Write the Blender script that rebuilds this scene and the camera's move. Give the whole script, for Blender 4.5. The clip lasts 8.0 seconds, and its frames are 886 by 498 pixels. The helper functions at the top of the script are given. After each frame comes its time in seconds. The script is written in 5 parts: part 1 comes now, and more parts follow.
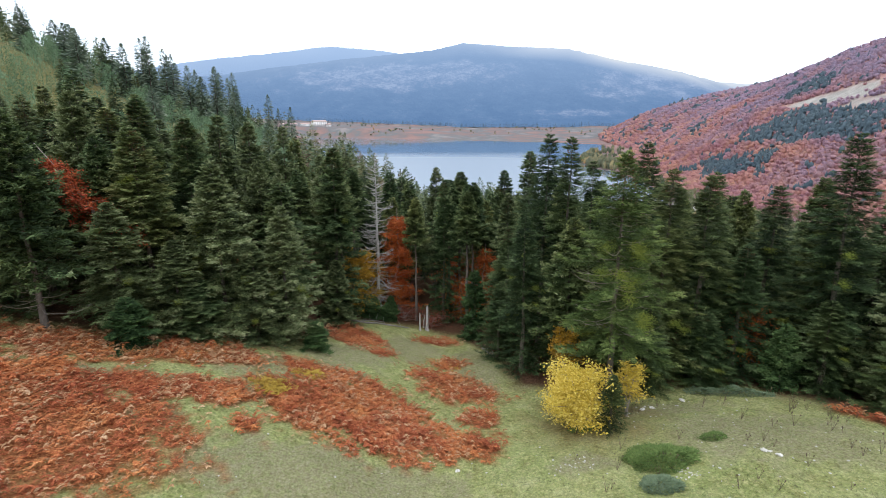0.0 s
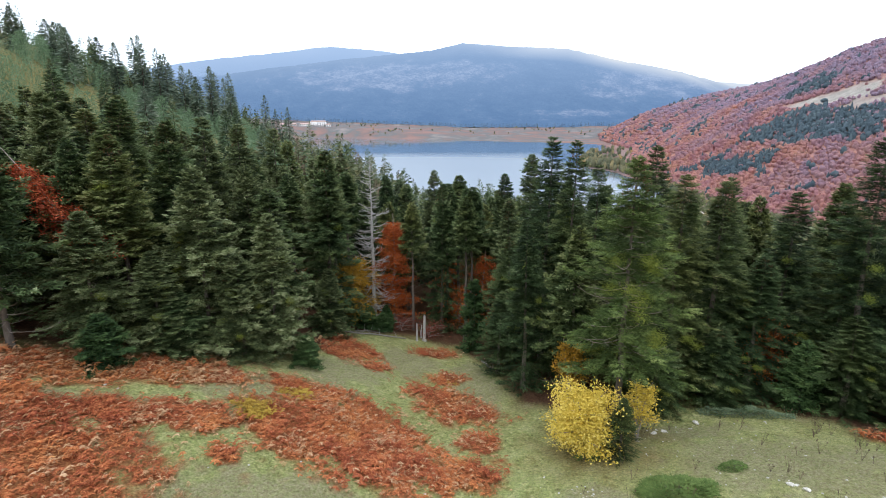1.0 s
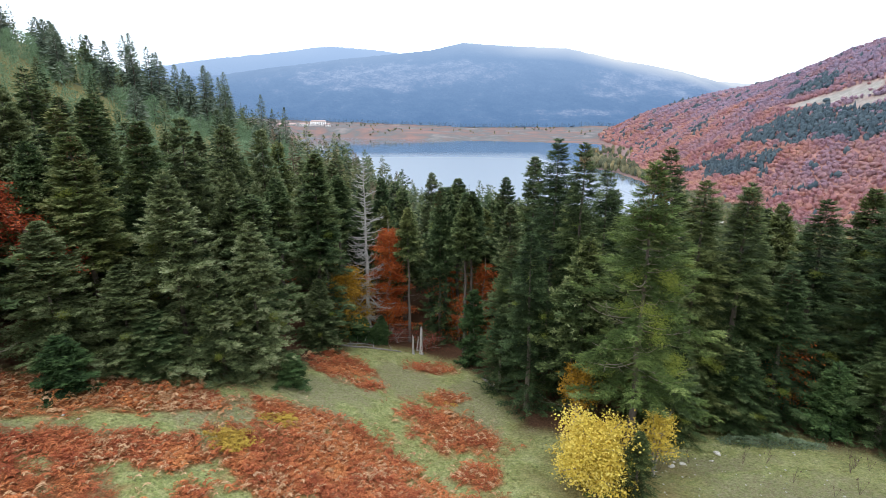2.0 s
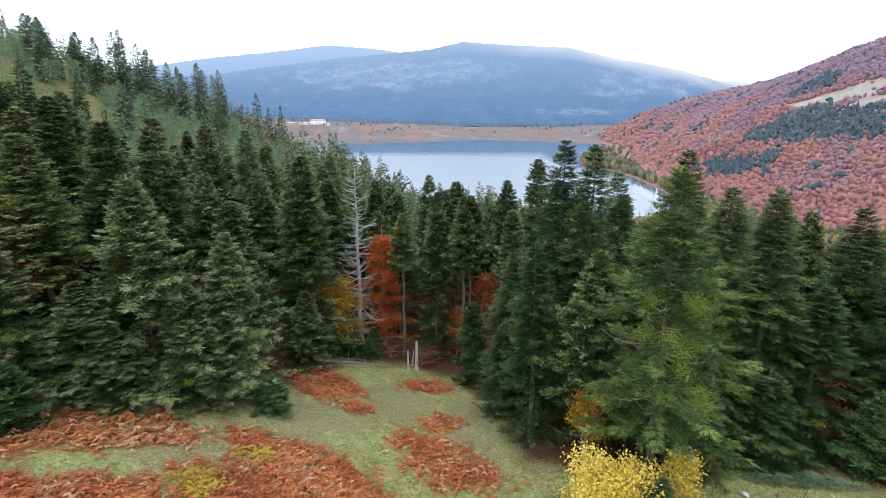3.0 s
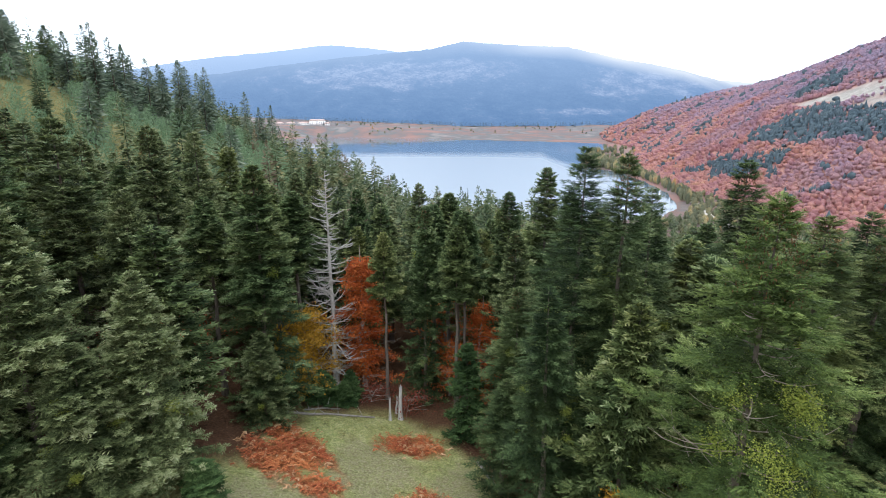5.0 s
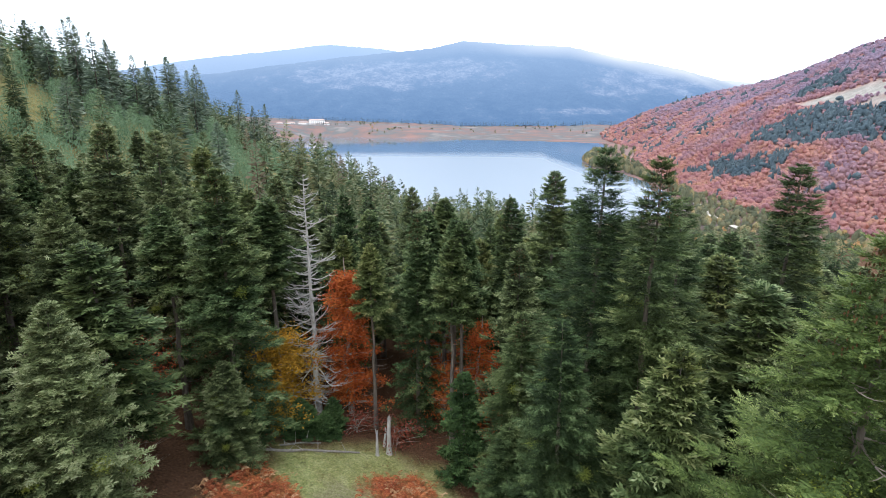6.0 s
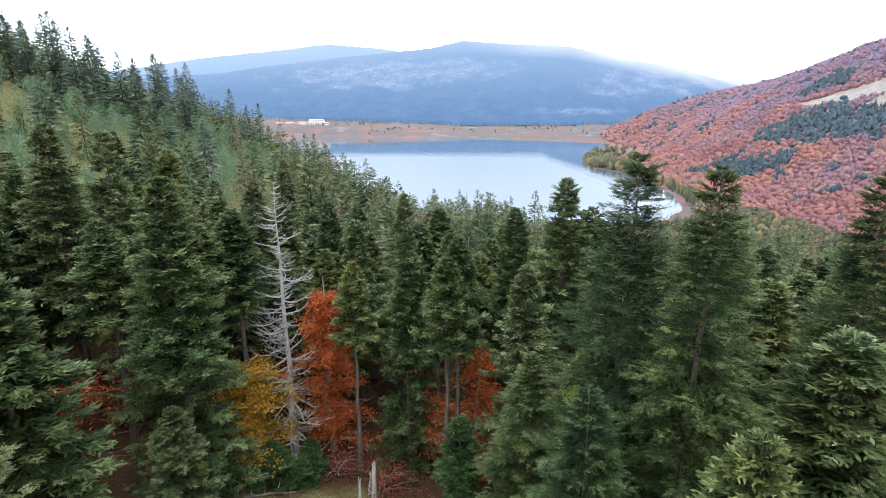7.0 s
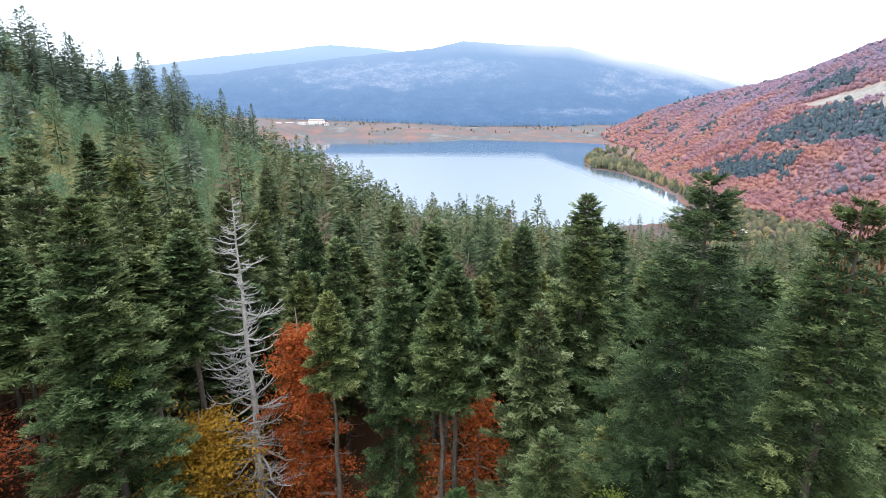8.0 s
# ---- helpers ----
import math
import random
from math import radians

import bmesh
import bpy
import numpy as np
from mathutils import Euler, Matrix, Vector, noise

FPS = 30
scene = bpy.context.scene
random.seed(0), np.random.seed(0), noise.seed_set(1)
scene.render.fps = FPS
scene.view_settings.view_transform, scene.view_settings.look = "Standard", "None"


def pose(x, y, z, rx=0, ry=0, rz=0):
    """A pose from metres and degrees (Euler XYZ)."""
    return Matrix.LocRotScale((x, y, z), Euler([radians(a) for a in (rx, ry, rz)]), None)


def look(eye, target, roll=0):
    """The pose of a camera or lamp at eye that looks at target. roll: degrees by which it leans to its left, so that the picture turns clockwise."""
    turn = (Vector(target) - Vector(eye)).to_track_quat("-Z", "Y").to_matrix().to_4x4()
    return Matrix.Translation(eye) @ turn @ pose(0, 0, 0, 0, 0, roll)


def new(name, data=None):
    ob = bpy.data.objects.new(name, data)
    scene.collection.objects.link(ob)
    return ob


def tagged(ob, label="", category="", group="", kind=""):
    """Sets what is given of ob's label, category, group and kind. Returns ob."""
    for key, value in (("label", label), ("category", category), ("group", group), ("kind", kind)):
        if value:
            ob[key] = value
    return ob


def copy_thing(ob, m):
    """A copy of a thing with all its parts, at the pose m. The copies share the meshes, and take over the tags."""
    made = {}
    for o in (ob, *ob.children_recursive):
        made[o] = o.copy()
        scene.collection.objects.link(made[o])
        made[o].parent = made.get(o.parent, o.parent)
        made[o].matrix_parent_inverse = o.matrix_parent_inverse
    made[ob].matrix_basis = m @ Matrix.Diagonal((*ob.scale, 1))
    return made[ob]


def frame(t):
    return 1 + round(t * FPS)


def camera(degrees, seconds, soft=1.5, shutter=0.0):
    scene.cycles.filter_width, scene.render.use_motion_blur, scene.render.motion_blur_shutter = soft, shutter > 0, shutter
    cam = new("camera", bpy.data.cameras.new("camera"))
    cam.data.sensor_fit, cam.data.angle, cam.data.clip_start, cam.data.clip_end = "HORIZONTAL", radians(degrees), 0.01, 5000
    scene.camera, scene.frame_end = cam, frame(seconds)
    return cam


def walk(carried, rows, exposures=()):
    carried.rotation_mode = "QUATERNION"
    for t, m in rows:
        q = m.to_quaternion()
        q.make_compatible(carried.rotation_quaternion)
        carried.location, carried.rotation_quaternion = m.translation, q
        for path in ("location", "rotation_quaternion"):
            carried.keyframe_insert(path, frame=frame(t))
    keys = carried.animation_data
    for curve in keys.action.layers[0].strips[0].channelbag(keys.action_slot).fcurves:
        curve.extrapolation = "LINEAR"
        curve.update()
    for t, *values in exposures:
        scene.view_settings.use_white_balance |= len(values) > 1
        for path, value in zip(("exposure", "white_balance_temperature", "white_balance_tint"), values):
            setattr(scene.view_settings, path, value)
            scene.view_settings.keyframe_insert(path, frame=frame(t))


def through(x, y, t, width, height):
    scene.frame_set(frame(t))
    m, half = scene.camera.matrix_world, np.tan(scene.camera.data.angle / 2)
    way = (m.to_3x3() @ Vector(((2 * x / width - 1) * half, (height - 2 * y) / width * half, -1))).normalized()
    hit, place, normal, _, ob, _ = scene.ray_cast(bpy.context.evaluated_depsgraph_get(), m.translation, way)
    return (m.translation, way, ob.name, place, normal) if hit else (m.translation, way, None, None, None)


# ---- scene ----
cam = camera(82.0, 8.0, 0.8)
METRES, EYE, TILT, LEAN, TURN, SIDE = 39.0, 20.0, -14.4, 0.0, 0.0, 0.73
ROWS = [
    (0.0, 0.0, 0.0, 0.0, 0.0, -0.0, -0.0),
    (0.5, 0.0044, 0.0345, 0.0155, -0.02, 0.01, 0.02),
    (1.0, 0.0081, 0.0704, 0.031, -0.03, 0.01, 0.04),
    (1.5, 0.0128, 0.1144, 0.0475, -0.03, 0.02, 0.06),
    (3.0, 0.0294, 0.2598, 0.1006, -0.03, -0.11, 0.03),
    (3.5, 0.0383, 0.3171, 0.12, -0.02, -0.11, 0.04),
    (4.0, 0.047, 0.3732, 0.1399, 0.02, -0.13, 0.04),
    (4.5, 0.057, 0.4371, 0.1641, 0.02, -0.12, 0.03),
    (6.0, 0.0838, 0.6379, 0.2246, 0.02, -0.15, 0.01),
    (6.5, 0.0928, 0.7117, 0.2471, 0.03, -0.18, -0.02),
    (7.0, 0.1007, 0.783, 0.2704, 0.04, -0.15, 0.04),
    (7.5, 0.1077, 0.862, 0.3, 0.06, -0.15, -0.0),
    (8.0, 0.1128, 0.9368, 0.3283, 0.06, -0.12, 0.01),
]
walk(cam, [(t, pose(0, 0, EYE, TILT, LEAN, TURN) @ pose(METRES * SIDE * x, METRES * y, METRES * SIDE * z, 90 + pitch, roll, yaw)) for t, x, y, z, yaw, pitch, roll in ROWS],
     [(0.0, -0.20), (3.0, -0.04), (6.0, 0.12), (8.0, 0.24)])

# ---- light: white overcast sky ----
world = bpy.data.worlds.new("overcast_sky")
scene.world = world
world.use_nodes = True
wn, wl = world.node_tree.nodes, world.node_tree.links
wn.clear()
sky = wn.new("ShaderNodeTexSky")
sky.sky_type = "NISHITA"
sky.sun_disc = False
sky.sun_elevation, sky.sun_rotation = radians(42), radians(200)
sky.dust_density = 4.0
cloud = wn.new("ShaderNodeMix")
cloud.data_type = "RGBA"
cloud.inputs[0].default_value = 0.88
cloud.inputs[7].default_value = (9.6, 10.7, 12.4, 1)
back = wn.new("ShaderNodeBackground")
back.inputs[1].default_value = 0.21
wout = wn.new("ShaderNodeOutputWorld")
wl.new(sky.outputs[0], cloud.inputs[6])
wl.new(cloud.outputs[2], back.inputs[0])
wl.new(back.outputs[0], wout.inputs[0])

sun = new("sun", bpy.data.lights.new("sun", "SUN"))
sun.data.energy, sun.data.angle, sun.data.color = 1.5, radians(60), (1.0, 0.985, 0.96)
sun.matrix_world = look((0, 0, 100), (12, 40, 0))


# ---- materials ----
def material(name, rough=0.9, spec=0.3):
    m = bpy.data.materials.new(name)
    m.use_nodes = True
    b = m.node_tree.nodes["Principled BSDF"]
    b.inputs["Roughness"].default_value = rough
    b.inputs["Specular IOR Level"].default_value = spec
    return m, m.node_tree.nodes, m.node_tree.links, b


def noise_of(n, l, scale, detail=4, vector=None, rough=0.6):
    t = n.new("ShaderNodeTexNoise")
    t.inputs["Scale"].default_value, t.inputs["Detail"].default_value = scale, detail
    t.inputs["Roughness"].default_value = rough
    if vector is not None:
        l.new(vector, t.inputs["Vector"])
    return t.outputs["Fac"]


def ramp_of(n, l, value, stops):
    r = n.new("ShaderNodeValToRGB")
    while len(r.color_ramp.elements) < len(stops):
        r.color_ramp.elements.new(0.5)
    for e, (p, c) in zip(r.color_ramp.elements, stops):
        e.position, e.color = p, (*c, 1) if len(c) == 3 else c
    l.new(value, r.inputs[0])
    return r.outputs[0]


def mix_of(n, l, fac, a, b, mode="MIX"):
    m = n.new("ShaderNodeMix")
    m.data_type, m.blend_type = "RGBA", mode
    for v, k in ((fac, 0), (a, 6), (b, 7)):
        if isinstance(v, (int, float)):
            m.inputs[k].default_value = v
        elif isinstance(v, tuple):
            m.inputs[k].default_value = (*v, 1)
        else:
            l.new(v, m.inputs[k])
    return m.outputs[2]


def math_of(n, l, op, a, b=0.0, clamp=False):
    m = n.new("ShaderNodeMath")
    m.operation, m.use_clamp = op, clamp
    for k, v in enumerate((a, b)):
        if isinstance(v, (int, float)):
            m.inputs[k].default_value = v
        else:
            l.new(v, m.inputs[k])
    return m.outputs[0]


def place_of(n):
    return n.new("ShaderNodeNewGeometry").outputs["Position"]


def bump_of(n, l, b, height, strength, distance):
    u = n.new("ShaderNodeBump")
    u.inputs["Strength"].default_value, u.inputs["Distance"].default_value = strength, distance
    l.new(height, u.inputs["Height"])
    l.new(u.outputs[0], b.inputs["Normal"])


def leaf_material(name, stops, tree=0.25, patch=0.35, rough=0.75, through=0.25, big=None, warm=None, single=0.62, each=0.0, tips=0.0):
    """Leaves or needles: tint by leaf, by tree, in patches over the crown, and by tips: pale young growth, painted
    shade inside.
    """
    m, n, l, b = material(name, rough, 0.25)
    geo = n.new("ShaderNodeNewGeometry")
    info = n.new("ShaderNodeObjectInfo")
    patchy = noise_of(n, l, patch, 3, geo.outputs["Position"])
    v = math_of(n, l, "MULTIPLY", geo.outputs["Random Per Island"], single)
    v = math_of(n, l, "ADD", v, math_of(n, l, "ADD", math_of(n, l, "MULTIPLY", math_of(n, l, "SUBTRACT", patchy, 0.5), 1.3), (0.62 - single) * 0.5))
    v = math_of(n, l, "ADD", v, math_of(n, l, "MULTIPLY", info.outputs["Random"], tree), True)
    for key, weight in (("tint", each), ("young", tips)):
        if weight:
            a = n.new("ShaderNodeAttribute")
            a.attribute_name = key
            v = math_of(n, l, "ADD", v, math_of(n, l, "MULTIPLY", math_of(n, l, "SUBTRACT", a.outputs["Fac"], 0.5), weight), True)
    c = ramp_of(n, l, v, stops)
    if big:
        far = noise_of(n, l, big[0], 3, geo.outputs["Position"])
        if len(big) > 4:
            sep = n.new("ShaderNodeSeparateXYZ")
            l.new(geo.outputs["Position"], sep.inputs[0])
            far = math_of(n, l, "ADD", far, math_of(n, l, "MULTIPLY", math_of(n, l, "ADD", sep.outputs[2], 10.0), big[4]))
        c = mix_of(n, l, ramp_of(n, l, far, [(big[1], (0, 0, 0)), (big[2], (1, 1, 1))]), c, ramp_of(n, l, v, big[3]))
    if warm:
        k = math_of(n, l, "MULTIPLY", math_of(n, l, "SUBTRACT", math_of(n, l, "ADD", math_of(n, l, "MULTIPLY", info.outputs["Random"], 0.5), noise_of(n, l, 0.22, 2, geo.outputs["Position"])), 0.62), 2.2, True)
        c = mix_of(n, l, k, c, ramp_of(n, l, v, warm))
    l.new(c, b.inputs["Base Color"])
    soft = n.new("ShaderNodeBsdfTranslucent")
    l.new(c, soft.inputs[0])
    mx = n.new("ShaderNodeMixShader")
    mx.inputs[0].default_value = through
    l.new(b.outputs[0], mx.inputs[1])
    l.new(soft.outputs[0], mx.inputs[2])
    l.new(mx.outputs[0], n["Material Output"].inputs[0])
    return m


def bark_material(name, dark, light, scale=7.0):
    m, n, l, b = material(name, 0.95, 0.15)
    co = n.new("ShaderNodeTexCoord").outputs["Object"]
    mp = n.new("ShaderNodeMapping")
    mp.inputs["Scale"].default_value = (1, 1, 0.25)
    l.new(co, mp.inputs[0])
    f = noise_of(n, l, scale, 6, mp.outputs[0], 0.7)
    g = noise_of(n, l, 0.8, 2, co)
    c = ramp_of(n, l, math_of(n, l, "ADD", math_of(n, l, "MULTIPLY", f, 0.7), math_of(n, l, "MULTIPLY", g, 0.3)), [(0.3, dark), (0.68, light)])
    l.new(c, b.inputs["Base Color"])
    bump_of(n, l, b, f, 0.8, 0.05)
    return m


FIR = leaf_material("fir_needles", [(0.0, (0.019, 0.035, 0.012)), (0.4, (0.062, 0.103, 0.036)), (0.75, (0.160, 0.214, 0.090)), (1.0, (0.30, 0.345, 0.19))],
                    warm=[(0.0, (0.036, 0.046, 0.012)), (0.5, (0.126, 0.150, 0.041)), (1.0, (0.31, 0.31, 0.12))], single=0.45, tips=0.62)
# same needles as FIR, darkened in colour for the shaded right-hand trees
FIR_SHADED = leaf_material("shaded_fir_needles", [(0.0, (0.014, 0.028, 0.009)), (0.4, (0.047, 0.082, 0.027)), (0.75, (0.122, 0.171, 0.068)), (1.0, (0.228, 0.276, 0.144))],
                    warm=[(0.0, (0.027, 0.037, 0.009)), (0.5, (0.096, 0.120, 0.031)), (1.0, (0.236, 0.248, 0.091))], single=0.45, tips=0.62)
FIR_LIGHT = leaf_material("light_fir_needles", [(0.0, (0.025, 0.045, 0.010)), (0.4, (0.077, 0.119, 0.029)), (0.75, (0.158, 0.208, 0.059)), (1.0, (0.284, 0.338, 0.120))], single=0.45, tips=0.55)
FIR_OLIVE = leaf_material("olive_fir_needles", [(0.0, (0.034, 0.050, 0.018)), (0.4, (0.104, 0.134, 0.050)), (0.75, (0.226, 0.262, 0.120)), (1.0, (0.31, 0.34, 0.19))], single=0.45, tips=0.62)
FIR_YOUNG = leaf_material("young_fir_needles", [(0.0, (0.018, 0.040, 0.013)), (0.5, (0.053, 0.101, 0.030)), (1.0, (0.120, 0.180, 0.061))], tips=0.3)
FIR_WOODS = leaf_material("fir_wood_needles", [(0.0, (0.027, 0.046, 0.023)), (0.5, (0.084, 0.123, 0.057)), (1.0, (0.227, 0.242, 0.126))], patch=0.09, single=0.42, each=0.3, tips=0.35,
                          big=(0.13, 0.52, 0.66, [(0.0, (0.062, 0.071, 0.028)), (0.6, (0.155, 0.151, 0.063)), (1.0, (0.258, 0.202, 0.105))]))
# greyer and paler than nearer firs: distance haze put into the needle colour
FIR_CREST_HAZY = leaf_material("hazy_crest_fir_needles", [(0.0, (0.060, 0.087, 0.067)), (0.5, (0.138, 0.186, 0.131)), (1.0, (0.270, 0.315, 0.224))], patch=0.09, tips=0.3)
FIR_BROWN = leaf_material("browning_fir_needles", [(0.0, (0.085, 0.070, 0.045)), (0.5, (0.17, 0.135, 0.085)), (1.0, (0.28, 0.22, 0.15))], patch=0.2)
PINE = leaf_material("pine_needles", [(0.0, (0.099, 0.165, 0.090)), (0.5, (0.171, 0.259, 0.145)), (1.0, (0.253, 0.352, 0.209))], patch=0.12, through=0.4, single=0.35, each=0.45)
MISTLETOE = leaf_material("mistletoe_leaves", [(0.0, (0.13, 0.17, 0.025)), (1.0, (0.31, 0.35, 0.07))])
CONE = leaf_material("cone_scales", [(0.0, (0.10, 0.055, 0.025)), (1.0, (0.24, 0.14, 0.06))], through=0.0)
BROWN_NEEDLES = leaf_material("brown_dead_needles", [(0.0, (0.09, 0.055, 0.035)), (1.0, (0.22, 0.15, 0.10))])
BEECH_ORANGE = leaf_material("orange_beech_leaves", [(0.0, (0.26, 0.050, 0.014)), (0.5, (0.45, 0.110, 0.026)), (1.0, (0.62, 0.24, 0.055))], patch=0.5)
BEECH_RED = leaf_material("red_beech_leaves", [(0.0, (0.20, 0.035, 0.016)), (0.5, (0.38, 0.080, 0.028)), (1.0, (0.52, 0.16, 0.05))])
BEECH_DARK = leaf_material("dark_red_leaves", [(0.0, (0.10, 0.025, 0.018)), (0.5, (0.21, 0.050, 0.030)), (1.0, (0.32, 0.10, 0.05))])
BEECH_GOLD = leaf_material("golden_leaves", [(0.0, (0.20, 0.12, 0.015)), (0.5, (0.43, 0.24, 0.024)), (1.0, (0.64, 0.37, 0.05))], patch=0.6)
YELLOW = leaf_material("yellow_leaves", [(0.0, (0.45, 0.32, 0.04)), (0.5, (0.68, 0.52, 0.09)), (1.0, (0.82, 0.68, 0.22))])
JUNIPER = leaf_material("juniper_needles", [(0.0, (0.075, 0.125, 0.030)), (1.0, (0.22, 0.30, 0.09))], patch=1.2)
JUNIPER_GREY = leaf_material("grey_juniper_needles", [(0.0, (0.10, 0.145, 0.075)), (1.0, (0.22, 0.28, 0.17))], patch=1.2)
BRACKEN = leaf_material("dead_bracken", [(0.0, (0.205, 0.049, 0.022)), (0.4, (0.400, 0.112, 0.046)), (0.75, (0.583, 0.213, 0.085)), (1.0, (0.713, 0.381, 0.170))], patch=0.45, warm=[(0.0, (0.346, 0.112, 0.034)), (0.6, (0.637, 0.263, 0.080)), (1.0, (0.734, 0.448, 0.170))])
BRACKEN_TAN = leaf_material("tan_bracken", [(0.0, (0.30, 0.15, 0.07)), (0.5, (0.50, 0.29, 0.15)), (1.0, (0.66, 0.46, 0.28))], patch=0.6)
BRACKEN_YELLOW = leaf_material("yellow_bracken", [(0.0, (0.30, 0.18, 0.03)), (1.0, (0.58, 0.42, 0.07))])
GRASS_BLADES = leaf_material("grass_blades", [(0.0, (0.127, 0.156, 0.057)), (0.5, (0.218, 0.250, 0.103)), (1.0, (0.345, 0.350, 0.184))], patch=0.25)
DRY_STALK = leaf_material("dry_weed_stalks", [(0.0, (0.10, 0.075, 0.05)), (1.0, (0.22, 0.16, 0.10))])
# far beeches: leaf and bare twig tints with bluish distance haze mixed in
HAZY_BARE_BEECH = [(0.0, (0.28, 0.25, 0.35)), (0.4, (0.36, 0.285, 0.37)), (0.75, (0.44, 0.28, 0.325)), (1.0, (0.51, 0.29, 0.285))]
HAZY_HILL_BEECH = leaf_material("hazy_hill_beech_leaves", [(0.0, (0.311, 0.182, 0.230)), (0.35, (0.452, 0.237, 0.250)), (0.65, (0.564, 0.303, 0.243)), (1.0, (0.630, 0.462, 0.278))], patch=0.03, through=0.5, big=(0.011, 0.46, 0.74, HAZY_BARE_BEECH, 0.0028), single=0.08, each=0.22)
# far firs: needle green lifted towards blue by haze in the base colour
HAZY_FAR_FIR = leaf_material("hazy_far_fir_needles", [(0.0, (0.052, 0.086, 0.112)), (1.0, (0.128, 0.172, 0.189))], patch=0.03, through=0.25, single=0.3, each=0.5)
SHORE_LEAF = leaf_material("shore_tree_leaves", [(0.0, (0.086, 0.109, 0.072)), (0.6, (0.196, 0.190, 0.108)), (0.85, (0.345, 0.287, 0.144)), (1.0, (0.483, 0.253, 0.108))], patch=0.05, single=0.2, each=0.8)
BARK = bark_material("fir_bark", (0.05, 0.04, 0.033), (0.17, 0.145, 0.12))
DEAD_WOOD = bark_material("weathered_dead_wood", (0.20, 0.19, 0.17), (0.50, 0.48, 0.45))
LOG = bark_material("grey_log", (0.10, 0.088, 0.075), (0.28, 0.255, 0.225))
TWIG = bark_material("dead_twig", (0.13, 0.105, 0.085), (0.30, 0.26, 0.22), 3.0)
GREY_BARK = bark_material("beech_bark", (0.12, 0.10, 0.085), (0.34, 0.30, 0.26))


def ground_material():
    m, n, l, b = material("meadow_and_forest_floor", 0.97, 0.1)
    p = place_of(n)

    def att(name):
        a = n.new("ShaderNodeAttribute")
        a.attribute_name = name
        return a.outputs["Fac"]

    big, mid, fine = noise_of(n, l, 0.09, 4, p), noise_of(n, l, 0.7, 5, p), noise_of(n, l, 6.0, 6, p, 0.75)
    speck = noise_of(n, l, 22.0, 4, p, 0.8)
    grass = ramp_of(n, l, mid, [(0.28, (0.22, 0.195, 0.078)), (0.45, (0.27, 0.29, 0.110)), (0.58, (0.335, 0.35, 0.155)), (0.75, (0.46, 0.43, 0.25))])
    lush = ramp_of(n, l, big, [(0.4, (0, 0, 0)), (0.62, (1, 1, 1))])
    grass = mix_of(n, l, math_of(n, l, "MULTIPLY", lush, 0.34), grass, (0.195, 0.285, 0.088))
    tuft = noise_of(n, l, 2.6, 5, p, 0.75)
    grass = mix_of(n, l, ramp_of(n, l, tuft, [(0.47, (0, 0, 0)), (0.62, (0.85, 0.85, 0.85))]), grass, (0.40, 0.385, 0.185))
    grass = mix_of(n, l, ramp_of(n, l, tuft, [(0.30, (0.8, 0.8, 0.8)), (0.42, (0, 0, 0))]), grass, (0.085, 0.075, 0.045))
    grass = mix_of(n, l, 0.8, grass, ramp_of(n, l, fine, [(0.3, (0.20, 0.20, 0.18)), (0.7, (0.82, 0.81, 0.75))]), "OVERLAY")
    grass = mix_of(n, l, ramp_of(n, l, speck, [(0.63, (0, 0, 0)), (0.72, (0.8, 0.8, 0.8))]), grass, (0.38, 0.37, 0.29))
    litter = ramp_of(n, l, fine, [(0.3, (0.055, 0.032, 0.020)), (0.55, (0.125, 0.065, 0.036)), (0.75, (0.22, 0.11, 0.055))])
    fern = ramp_of(n, l, fine, [(0.3, (0.13, 0.040, 0.018)), (0.5, (0.30, 0.095, 0.038)), (0.68, (0.50, 0.22, 0.09))])
    fallen = ramp_of(n, l, fine, [(0.35, (0.15, 0.13, 0.05)), (0.5, (0.22, 0.16, 0.07)), (0.68, (0.36, 0.24, 0.09))])
    hill = ramp_of(n, l, noise_of(n, l, 0.16, 6, p, 0.75), [(0.35, (0.25, 0.15, 0.155)), (0.5, (0.37, 0.195, 0.165)), (0.66, (0.47, 0.245, 0.175))])
    reed = ramp_of(n, l, noise_of(n, l, 0.012, 6, p), [(0.35, (0.23, 0.135, 0.115)), (0.47, (0.17, 0.12, 0.11)), (0.56, (0.115, 0.12, 0.12)), (0.7, (0.24, 0.20, 0.185))])
    dry = ramp_of(n, l, fine, [(0.3, (0.16, 0.14, 0.07)), (0.5, (0.29, 0.265, 0.145)), (0.7, (0.42, 0.39, 0.25))])
    c = mix_of(n, l, math_of(n, l, "MULTIPLY", att("dry"), ramp_of(n, l, tuft, [(0.36, (0.25, 0.25, 0.25)), (0.56, (1, 1, 1))])), grass, dry)
    c = mix_of(n, l, att("fallen"), c, fallen)
    c = mix_of(n, l, att("fern"), c, fern)
    c = mix_of(n, l, att("wood"), c, litter)
    c = mix_of(n, l, att("hill"), c, hill)
    c = mix_of(n, l, att("glade"), c, ramp_of(n, l, noise_of(n, l, 0.12, 5, p), [(0.35, (0.24, 0.225, 0.20)), (0.65, (0.36, 0.33, 0.29))]))
    c = mix_of(n, l, att("reed"), c, reed)
    l.new(c, b.inputs["Base Color"])
    bump_of(n, l, b, math_of(n, l, "ADD", fine, math_of(n, l, "MULTIPLY", tuft, 2.0)), 0.9, 0.22)
    return m


